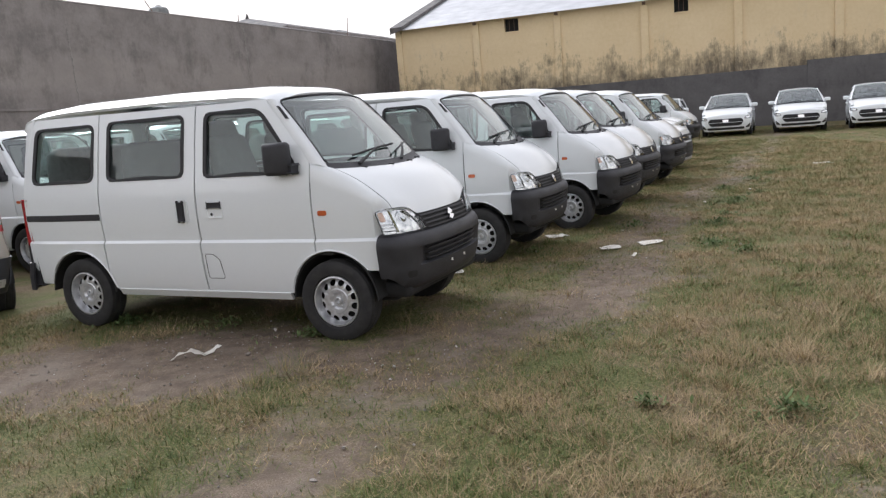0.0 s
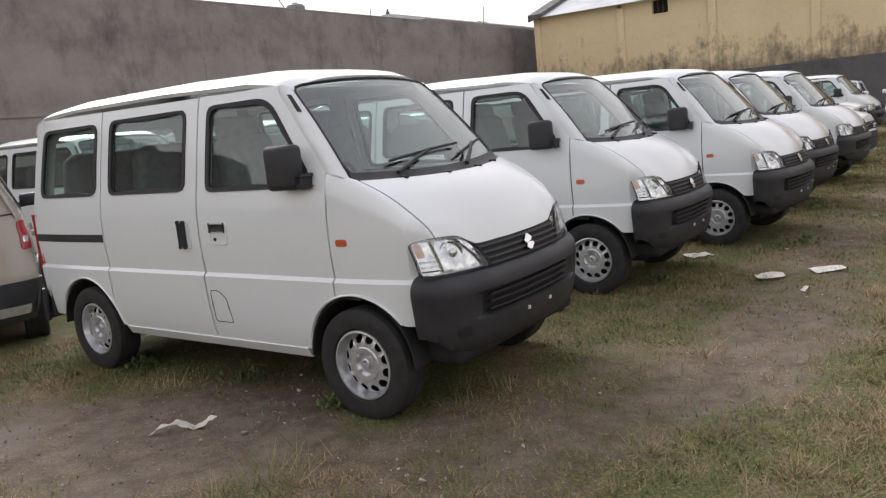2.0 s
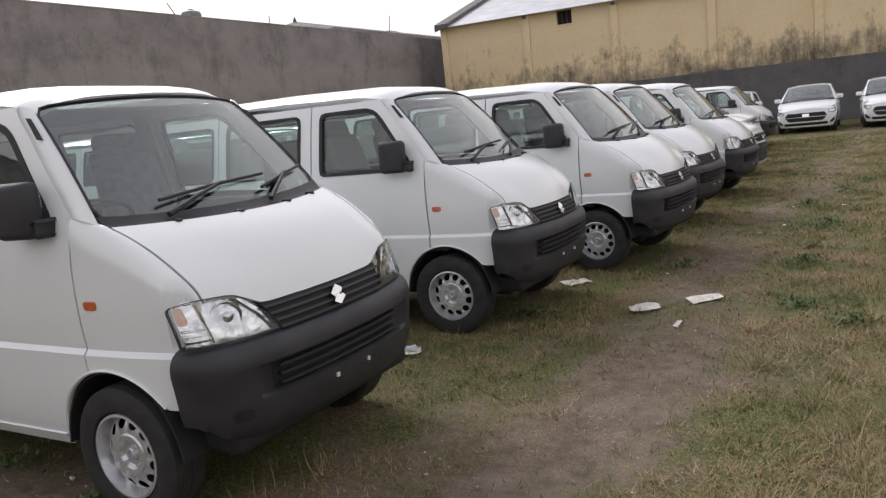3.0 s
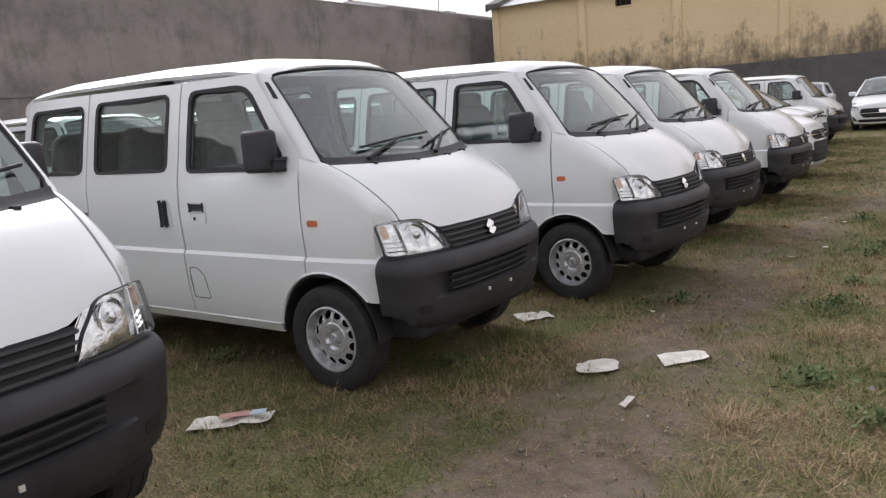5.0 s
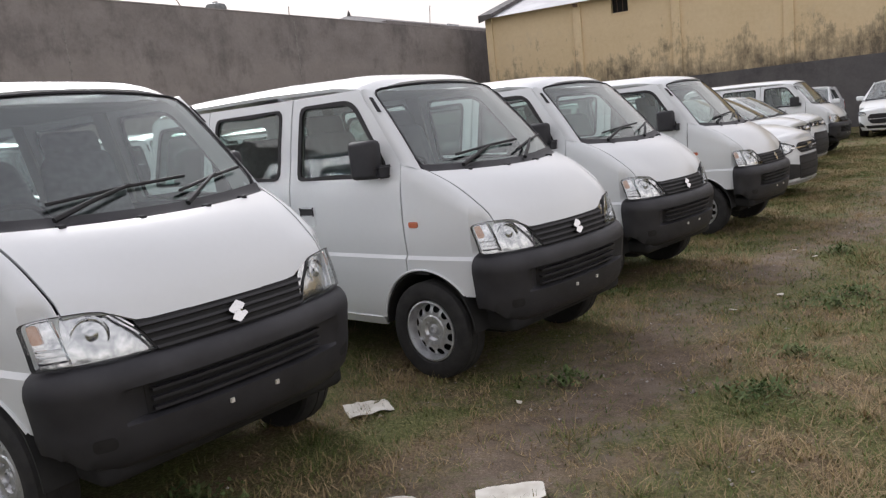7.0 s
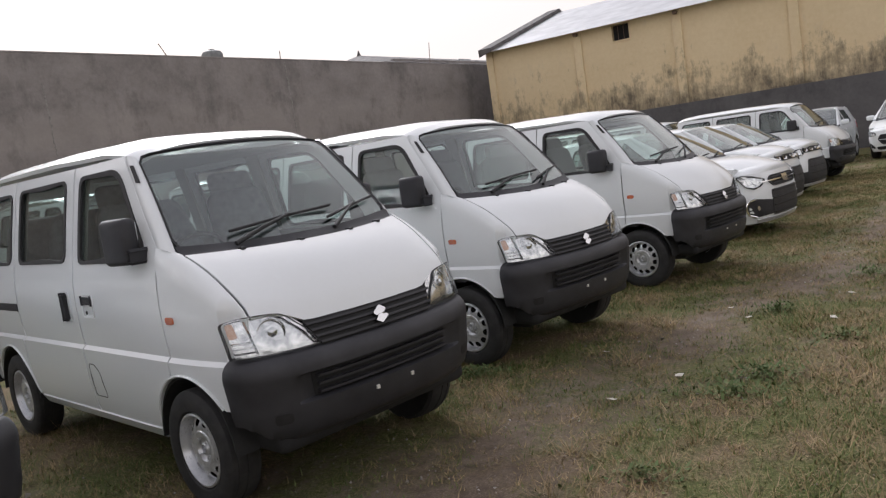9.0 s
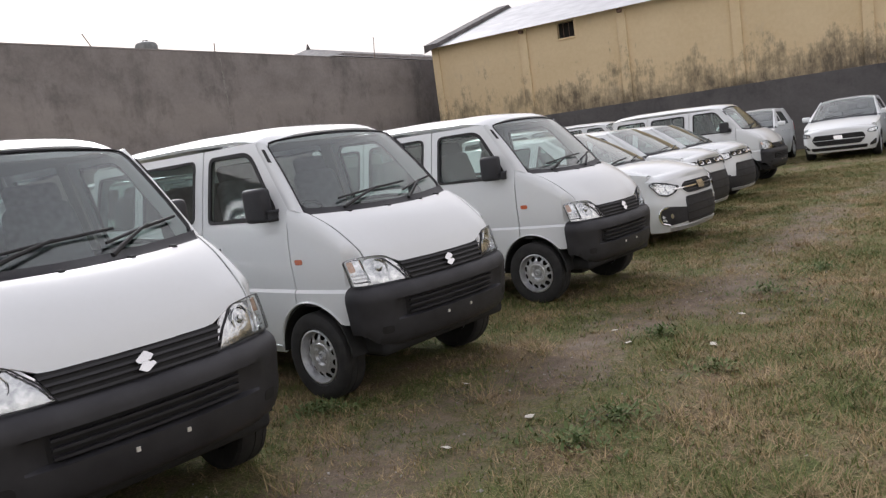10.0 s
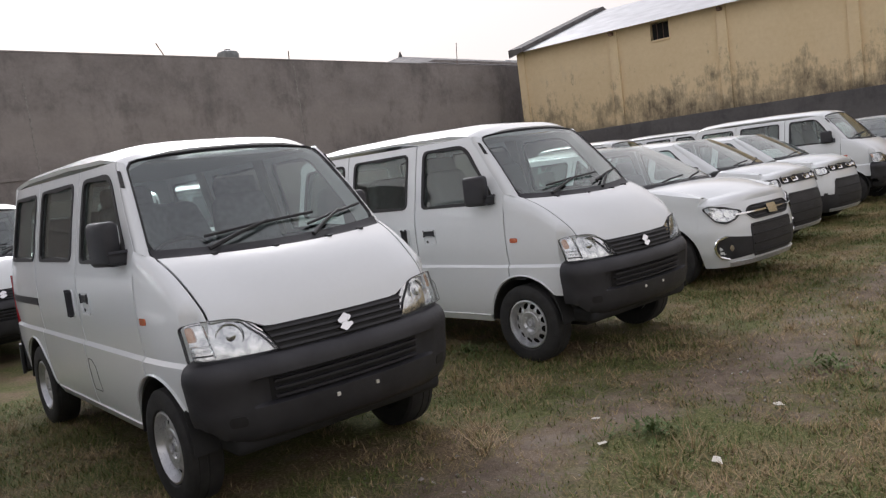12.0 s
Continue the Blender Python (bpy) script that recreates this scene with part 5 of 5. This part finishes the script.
        part("fog_lamp", fill_panel(fl, lambda a, b: front(a, b, 0.014), 2, 0.01), "reflector" if style != "upright" else "black", pocket)
        for x in (0.0, -WB):
            wheel(car, x, s * (w - 0.10), S["r"], S["rim"], 0.175)
    # grilles
    g = {"rounded": [(-0.31, 0.715), (-0.20, 0.635), (0.20, 0.635), (0.31, 0.715), (0.22, 0.775), (-0.22, 0.775)],
         "upright": [(-0.40, 0.825), (0.40, 0.825), (0.40, 0.915), (-0.40, 0.915)],
         "sporty": [(-0.42, 0.52), (-0.32, 0.38), (0.32, 0.38), (0.42, 0.52), (0.36, 0.64), (-0.36, 0.64)]}[style]
    loop = resample(round_poly(g, 0.04), 44)
    gob = part("grille", fill_panel(loop, lambda a, b: on_nose(a, b, 0.006), 3, 0.01), "dark", car, "black grille")
    part("grille_rim", band(loop, lambda a, b, o: on_nose(a, b, o + 0.006), 0.02, 0.012), "trim" if style != "sporty" else "black", gob)
    gz0, gz1 = min(b for a, b in g), max(b for a, b in g)
    if style == "upright":
        for k in lin(-0.30, 0.30, 4):
            cell = round_poly([(k - 0.06, 0.842), (k + 0.06, 0.842), (k + 0.06, 0.898), (k - 0.06, 0.898)], 0.02)
            part("grille_jewel", band(resample(cell, 20), lambda a, b, o: on_nose(a, b, o + 0.012), 0.02, 0.014), "chrome", gob)
    else:
        for z in lin(gz0 + 0.03, gz1 - 0.03, 5 if style == "sporty" else 3):
            hw = 0.30 if style == "sporty" else 0.20
            part("slat", grid(lambda t, k: on_nose(t, z + 0.012 * k, 0.012), lin(-hw, hw, 11), [0, 1], 0.008), "black", gob)
        zb = 0.705 if style == "rounded" else 0.50
        hw = 0.46 if style == "rounded" else 0.38
        part("chrome_bar", grid(lambda t, k: on_nose(t, zb + 0.016 * k, 0.024), lin(-hw, hw, 15), [0, 1], 0.012), "chrome" if style == "rounded" else "steel", gob)
    zb = {"rounded": 0.71, "upright": 0.79, "sporty": 0.56}[style]
    if style != "upright":
        part("badge", fill_panel(resample([(-0.03, zb - 0.04), (0.035, zb - 0.05), (0.035, zb + 0.02), (0.03, zb + 0.05), (-0.035, zb + 0.05), (-0.03, zb)], 24), lambda a, b: on_nose(a, b, 0.034), 2, 0.008), "chrome", gob, "plain chrome badge")
    # lower intake, skid lip
    hw, z0, z1 = {"rounded": (0.27, 0.27, 0.60), "upright": (0.50, 0.28, 0.70), "sporty": (0.50, 0.25, 0.33)}[style]
    top = hw * 0.72 if style == "upright" else hw
    intake = part("intake", fill_panel(resample(round_poly([(-hw, z0), (hw, z0), (top, z1), (-top, z1)], 0.03), 40), lambda a, b: front(a, b, 0.006), 3, 0.01), "black", car, "black lower intake")
    for z in lin(z0 + 0.03, z1 - 0.03, 4 if style != "sporty" else 2):
        part("slat", grid(lambda t, k: front(t, z + 0.014 * k, 0.016), lin(-top * 0.9, top * 0.9, 13), [0, 1], 0.01), "trim", intake)
    if style != "sporty":
        part("skid_lip", grid(lambda t, k: front(t, 0.205 + 0.045 * k, 0.02), lin(-0.62, 0.62, 21), [0, 0.5, 1], 0.015), "steel", car, "silver skid strip")
    if style == "upright":
        part("cladding", grid(lambda t, z: front(t, z, 0.008), lin(-1, 1, 31), lin(0.20, 0.47, 5), 0.012), "black", car, "black lower cladding")
        part("rear_cladding", grid(lambda t, z: rear(t, z, 0.010), lin(-1, 1, 31), lin(0.24, 0.56, 5), 0.012), "black", car, "grey lower cladding")
        part("rear_skid", grid(lambda t, k: rear(t, 0.30 + 0.07 * k, 0.024), lin(-0.62, 0.62, 21), [0, 0.5, 1], 0.015), "steel", car)
    for u0, u1 in ((-0.6, 0.05), (0.05, 0.62)):
        p, q = Vector(screen(u0, 0.02)) + Vector((0.03, 0, 0.02)), Vector(screen(u1, 0.10)) + Vector((0.02, 0, 0.02))
        part("wiper", tube([p, p.lerp(q, 0.5) + Vector((0, 0, 0.006)), q], 0.010, 6), "trim", car)
    part("chassis", joined(box(tail + 0.25, nose - 0.3, -0.5, 0.5, 0.20, 0.32, 0.03), box(-WB + AR, -AR, -w + 0.09, w - 0.09, 0.20, 0.30, 0.02)), "dark", car)
    part("cabin_floor", box(tail + 0.3, -0.2, -w + 0.12, w - 0.12, 0.40, 0.44), "dash", car)
    part("engine_bulkhead", box(-0.25, 0.40, -0.55, 0.55, 0.32, 0.72, 0.03), "dark", car)
    part("dashboard", box(hx0 - 0.45, hx0 + 0.03, -w + 0.13, w - 0.13, 0.62, hz0 - 0.02, 0.05, 3), "dash", car)
    part("roof_lining", grid(lambda x, v: (x, v * (w - 0.29), H - 0.085), lin(r1 + 0.05, r0 - 0.12, 5), lin(-1, 1, 5), 0.008), "lining", body)
    for x, yy, ww in ((-1.0, -0.36, 0.25), (-1.0, 0.36, 0.25), (-1.95, 0.0, 0.58)):
        q = new("seat")
        q.parent = car
        part("cushion", box(x - 0.05, x + 0.42, yy - ww, yy + ww, 0.50, 0.66, 0.05, 3), "seat", q)
        bk = box(-0.07, 0.07, -ww, ww, 0.0, 0.58, 0.05, 3)
        part("backrest", moved(bk, Matrix.Translation((x - 0.04, yy, 0.60)) @ Matrix.Rotation(radians(-16), 4, "Y")), "seat", q)
        part("headrest", moved(box(-0.045, 0.045, -min(ww, 0.13), min(ww, 0.13), 0.60, 0.76, 0.04, 3), Matrix.Translation((x - 0.04, yy, 0.60)) @ Matrix.Rotation(radians(-16), 4, "Y")), "seat", q)
    part("steering_wheel", moved(tube([(0.18 * math.cos(a), 0.18 * math.sin(a), 0) for a in lin(0, 2 * math.pi, 21)], 0.014, 6), Matrix.Translation((hx0 - 0.5, -0.36, 0.94)) @ Matrix.Rotation(radians(-62), 4, "Y")), "trim", car)
    return car


build_hatch("rounded", "hatchback", "white hatchback with a black oval grille parked beside the minivans", "car", "", van_pose(5.06, 17.48, -29))
cross = build_hatch("upright", "small_crossover", "white small crossover with black lower cladding on the grass", "car", "pair of small crossovers", van_pose(5.75, 20.1, -29))
copy_thing(cross, van_pose(6.62, 22.45, -29))
wall_hatch = build_hatch("sporty", "hatchback", "white hatchback parked nose out before the stained wall", "car", "hatchbacks along the wall", van_pose(10.72, 28.6, -114))
for k in (-1, 1, 2):
    x, y = 10.72 + 2.45 * 0.950 * k, 28.6 - 2.45 * 0.312 * k
    copy_thing(wall_hatch, van_pose(x, y, -114 + (2 if k == 1 else -1 if k == 2 else 0)))
rear_car = build_hatch("upright", "small_crossover", "beige silver small crossover with red tail lights behind a minivan", "car", "", van_pose(-6.12, 8.52, 131), colour="silver")


# ---- litter ----
def scrap(name, x, y, a, outline, label, material="paper", lift=0.012, curl=0.014, seed=0):
    """A crumpled flat scrap lying on the grass."""
    rng = random.Random(seed)
    loop = resample(outline, 36)
    bm = fill_panel(loop, lambda p, q: (p, q, lift + curl * noise.noise((p * 9 + seed, q * 9, seed)) + curl * 0.6 * noise.noise((p * 22, q * 22, seed))), 6, 0.002)
    ob = tagged(part(name, bm, material, None), label, "litter")
    ob.matrix_basis = pose(x, y, height(x, y) + 0.012, 0, 0, a)
    return ob


p1 = scrap("paper_scrap", 1.94, 7.87, 30, [(0.13 * math.cos(k * 0.5236) * (1 + 0.2 * math.sin(k * 2.1)), 0.10 * math.sin(k * 0.5236)) for k in range(12)], "crumpled rounded sheet of pale paper on grass", seed=1)
p2 = scrap("paper_sheet", 2.39, 7.99, 24, [(-0.15, -0.075), (0.12, -0.065), (0.155, 0.07), (-0.11, 0.085)], "flat torn sheet of pale paper on dry soil", curl=0.012, seed=2)
p3 = scrap("paper_sheet", 1.545, 8.95, 30, [(-0.12, -0.10), (0.12, -0.08), (0.10, 0.11), (-0.12, 0.10)], "dirty folded pale paper in the grass", curl=0.03, seed=3)
p4 = scrap("leaflet", 0.20, 7.14, 20, [(-0.20, -0.06), (0.18, -0.075), (0.21, 0.055), (-0.17, 0.07)], "printed leaflet with faded red and blue bars", seed=4)
part("print_bar", moved(grid(lambda a, b: (a, b, 0.036), lin(-0.05, 0.09, 6), lin(-0.03, 0.03, 3), 0.002), Matrix.Identity(4)), "red_print", p4)
part("print_bar", moved(grid(lambda a, b: (a, b, 0.036), lin(0.10, 0.17, 4), lin(-0.03, 0.03, 3), 0.002), Matrix.Identity(4)), "blue_print", p4)
scrap("paper_strip", -1.50, 5.06, 10, [(-0.17, -0.05), (-0.02, -0.015), (0.16, 0.0), (0.17, 0.035), (0.0, 0.03), (-0.15, -0.01)], "twisted strip of dry paper on bare soil", curl=0.05, seed=5)
scrap("paper_scrap", 2.06, 7.35, 60, [(-0.05, -0.015), (0.05, -0.02), (0.05, 0.015), (-0.04, 0.02)], "small torn scrap of pale paper", seed=6)
scrap("paper_scrap", 7.97, 15.71, 0, [(-0.2, -0.12), (0.2, -0.1), (0.16, 0.12), (-0.18, 0.1)], "white crumpled scrap far out on the field", seed=7)

for i, (x, y) in enumerate(((4.46, 12.71), (4.54, 12.34), (5.07, 12.13), (3.53, 11.66), (3.98, 11.01), (5.38, 12.91), (2.32, 8.99), (3.60, 10.64))):
    q = 0.022 + 0.006 * (i % 3)
    scrap("paper_scrap", x, y, 47 * i, [(-q, -q * 0.6), (q * 0.9, -q * 0.5), (q * 1.1, q * 0.4), (-q * 0.3, q * 0.8)], "tiny torn bit of pale paper on the ground", seed=20 + i)


# ---- aerials and tank beyond the wall ----
def aerial(x, y, z0, z1, lean):
    ob = part("aerial", tube([(0, 0, z0), (lean * 0.5, 0, (z0 + z1) / 2), (lean, 0, z1)], 0.016, 6), "rust", None)
    ob.matrix_basis = Matrix.Translation((x, y, 0))
    return tagged(ob, "thin leaning iron rod above the wall", "rod")


build_tank(Matrix.Translation((-11.55, 33.97, 6.58)))
aerial(-9.5, 27.75, 5.85, 6.42, -0.32)
aerial(-4.15, 38.95, 5.85, 6.8, 0.08)
aerial(-7.55, 31.4, 5.85, 6.22, 0.02)


# ---- grass, weeds and crumbs of soil ----
def footprints():
    """Plan boxes of the parked vehicles, in which no grass grows up."""
    out = []
    for x, y, a in ROW + BACK_ROW:
        out.append((x, y, radians(a), -2.7, 0.35, 0.55))
    return out


def build_grass():
    rng = np.random.default_rng(4)
    step = 0.1
    gx, gy = np.arange(-8, 14, step), np.arange(0, 30, step)
    table = np.array([[turf_at(float(x), float(y)) for x in gx] for y in gy])

    def turf(x, y):
        i = np.clip(((x + 8) / step).astype(int), 0, len(gx) - 1)
        j = np.clip((y / step).astype(int), 0, len(gy) - 1)
        return table[j, i]

    knots = np.linspace(-1, 31, 65)
    hz = np.array([height(0, float(k)) for k in knots])

    def blades(name, label, n_tufts, per, material, h0, h1, wide, bare, seed, region=((-7, 12), (0.8, 26)), power=1.5, splay=0.05, dry=False, wide_strip=5.6):
        r = np.random.default_rng(seed)
        (x0, x1), (y0, y1) = region
        cx = r.uniform(x0, x1, n_tufts * 4)
        cy = y0 + (y1 - y0) * r.uniform(0, 1, n_tufts * 4) ** power
        # the walked strip and its surroundings lie along this slant
        ok = np.abs(cx - (cy - 3.0) * 0.50) < wide_strip
        t = turf(cx, cy)
        ok &= r.uniform(0, 1, len(cx)) < np.clip(t * 1.25 - 0.22 + bare, 0.02, 1)
        if dry:                                     # straw keeps to the open side, away from the vans
            side = cx * 0.888 - cy * 0.46
            ok &= r.uniform(0, 1, len(cx)) < 0.12 + 0.88 / (1 + np.exp(-(side + 0.5) * 2.2))
        for vx, vy, a, lo, hi, hw in footprints():
            dx, dy = cx - vx, cy - vy
            u, v = dx * np.cos(a) + dy * np.sin(a), -dx * np.sin(a) + dy * np.cos(a)
            ok &= ~((u > lo) & (u < hi) & (np.abs(v) < hw) & (r.uniform(0, 1, len(cx)) < 0.8))
        cx, cy, t = cx[ok][:n_tufts], cy[ok][:n_tufts], t[ok][:n_tufts]
        m = len(cx) * per
        bx = np.repeat(cx, per) + r.normal(0, splay * 0.6, m)
        by = np.repeat(cy, per) + r.normal(0, splay * 0.6, m)
        bz = np.interp(by, knots, hz) + 0.005
        big = np.repeat(r.uniform(0.5, 1.25, len(cx)) * (0.6 + 0.5 * t), per)
        h = r.uniform(h0, h1, m) * big
        ang, lean = r.uniform(0, 2 * np.pi, m), r.uniform(0.35, 1.9, m)
        w = r.uniform(0.6, 1.2, m) * wide * (1 + 0.045 * np.maximum(by - 6, 0))
        ca, sa = np.cos(ang), np.sin(ang)
        tipx, tipy = bx + ca * h * lean, by + sa * h * lean
        V = np.empty((m, 3, 3))
        V[:, 0] = np.stack([bx - sa * w, by + ca * w, bz], 1)
        V[:, 1] = np.stack([bx + sa * w, by - ca * w, bz], 1)
        V[:, 2] = np.stack([tipx, tipy, bz + h * np.clip(1.2 - 0.32 * lean, 0.35, 1)], 1)
        me = bpy.data.meshes.new(name)
        me.vertices.add(m * 3)
        me.vertices.foreach_set("co", V.reshape(-1))
        me.loops.add(m * 3)
        me.loops.foreach_set("vertex_index", np.arange(m * 3, dtype=np.int32))
        me.polygons.add(m)
        me.polygons.foreach_set("loop_start", np.arange(0, m * 3, 3, dtype=np.int32))
        me.update(calc_edges=True)
        ob = mesh_part(name, me, material, None, smooth=False)
        tagged(ob, label, "grass", kind="stuff")

    blades("grass", "short green and yellow patchy turf", 125000, 7, "blades", 0.014, 0.052, 0.0026, 0.02, 1)
    blades("dry_grass", "dry straw-coloured grass tufts", 46000, 7, "straw", 0.016, 0.062, 0.0020, 0.06, 2, dry=True)
    blades("far_grass", "short turf farther out on the field", 42000, 4, "blades", 0.02, 0.05, 0.0028, 0.15, 3, region=((3, 24), (9, 31)), power=1.0, wide_strip=30)

    # long dry clumps on the open side
    r = np.random.default_rng(12)
    pts = []
    while len(pts) < 900:
        x, y = r.uniform(-2, 11), 1.5 + 19 * r.uniform() ** 1.4
        side = x * 0.888 - y * 0.46
        if abs(x - (y - 3) * 0.5) > 5.2 or r.uniform() > 0.15 + 0.85 / (1 + math.exp(-(side + 0.6) * 3)) or turf(np.array([x]), np.array([y]))[0] < 0.35:
            continue
        pts.append((x, y, r.uniform(0.6, 1.6)))
    V, base = [], np.array(pts)
    per = 70
    m = len(base) * per
    q = np.repeat(base, per, 0)
    rad, ang = np.abs(r.normal(0, 0.07, m)) * q[:, 2], r.uniform(0, 2 * np.pi, m)
    bx, by = q[:, 0] + rad * np.cos(ang), q[:, 1] + rad * np.sin(ang)
    bz = np.interp(by, knots, hz) + 0.004
    ln, out = r.uniform(0.05, 0.17, m) * q[:, 2], ang + r.normal(0, 0.7, m)
    tilt = r.uniform(0.35, 1.25, m)
    w = r.uniform(0.0010, 0.0022, m) * (1 + 0.05 * np.maximum(by - 5, 0))
    tri = np.empty((m, 3, 3))
    tri[:, 0] = np.stack([bx - np.sin(out) * w, by + np.cos(out) * w, bz], 1)
    tri[:, 1] = np.stack([bx + np.sin(out) * w, by - np.cos(out) * w, bz], 1)
    tri[:, 2] = np.stack([bx + np.cos(out) * ln * np.sin(tilt), by + np.sin(out) * ln * np.sin(tilt), bz + ln * np.cos(tilt) * 0.8], 1)
    green = np.repeat(r.uniform(0, 1, len(base)) < 0.38, per)
    for kind, material, pick in (("dry_grass_clumps", "straw", ~green), ("green_grass_clumps", "blades", green)):
        t3 = tri[pick]
        me = bpy.data.meshes.new(kind)
        me.from_pydata(t3.reshape(-1, 3).tolist(), [], np.arange(len(t3) * 3).reshape(-1, 3).tolist())
        tagged(mesh_part(kind, me, material, None, smooth=False), "long dry bent clumps of straw grass" if material == "straw" else "taller green grass clumps in the dry turf", "grass", kind="stuff")

    # broad-leaved weeds
    r = np.random.default_rng(9)
    verts, faces = [], []
    for wx, wy, size in WEEDS:
        for _ in range(int(300 * size / 0.4)):
            d = abs(r.normal(0, 0.42)) * size * (1 + 0.5 * math.sin(3 * r.uniform(0, 6.28)))
            a0 = r.uniform(0, 2 * math.pi)
            x, y = wx + d * math.cos(a0) * 1.3, wy + d * math.sin(a0) * 0.8
            z = height(x, y) + r.uniform(0.01, 0.075) * max(0.15, 1 - d / size * 0.7)
            a, ln, wd, tl = r.uniform(0, 2 * math.pi), r.uniform(0.014, 0.042), r.uniform(0.004, 0.010), r.uniform(-0.1, 1.1)
            c, s = math.cos(a), math.sin(a)
            b = len(verts)
            for u, v in ((0, 0), (0.35, 1), (0.75, 0.8), (1.0, 0), (0.75, -0.8), (0.35, -1)):
                verts.append((x + c * ln * u - s * wd * v, y + s * ln * u + c * wd * v, z + tl * ln * u - abs(v) * 0.003))
            faces.append(tuple(range(b, b + 6)))
    me = bpy.data.meshes.new("weeds")
    me.from_pydata(verts, [], faces)
    tagged(mesh_part("weeds", me, "leaf", None, smooth=False), "low green broad-leaved weeds in the turf", "weeds", kind="stuff")

    # crumbs of soil and gravel
    verts, faces = [], []
    n = 0
    while n < 2600:
        x, y = r.uniform(-4, 8), r.uniform(3, 17)
        if abs(x - (y - 3) * 0.5) > 4.5 or r.uniform() < turf(np.array([x]), np.array([y]))[0] + 0.12:
            continue
        n += 1
        q = r.uniform(0.003, 0.010) * (2.0 if r.uniform() > 0.97 else 1)
        z = height(x, y) + q * 0.3
        b = len(verts)
        pts = r.normal(0, 0.25, (6, 3)) + np.array([(1, 0, 0), (-1, 0, 0), (0, 1, 0), (0, -1, 0), (0, 0, 0.7), (0, 0, -0.7)])
        verts.extend([(x + q * p[0], y + q * p[1], z + q * p[2]) for p in pts])
        for f in ((0, 2, 4), (2, 1, 4), (1, 3, 4), (3, 0, 4), (2, 0, 5), (1, 2, 5), (3, 1, 5), (0, 3, 5)):
            faces.append(tuple(b + i for i in f))
    me = bpy.data.meshes.new("gravel")
    me.from_pydata(verts, [], faces)
    tagged(mesh_part("gravel", me, "pebble", None, smooth=False), "scattered pale soil crumbs and small stones", "gravel", kind="stuff")


WEEDS = [(4.24, 10.62, 0.38), (4.43, 10.93, 0.34), (5.70, 13.59, 0.40), (4.78, 12.51, 0.30), (3.24, 14.35, 0.34), (2.92, 7.63, 0.26), (3.47, 9.05, 0.30), (-0.31, 8.13, 0.30), (1.14, 7.96, 0.24), (1.80, 3.36, 0.20), (1.20, 3.55, 0.13), (-0.73, 5.31, 0.34), (2.70, 11.32, 0.34), (-1.50, 5.75, 0.26), (-2.40, 6.10, 0.30), (3.05, 7.10, 0.24), (2.55, 9.30, 0.24), (3.75, 9.60, 0.20), (5.00, 11.60, 0.26), (6.30, 14.30, 0.34)]
build_grass()
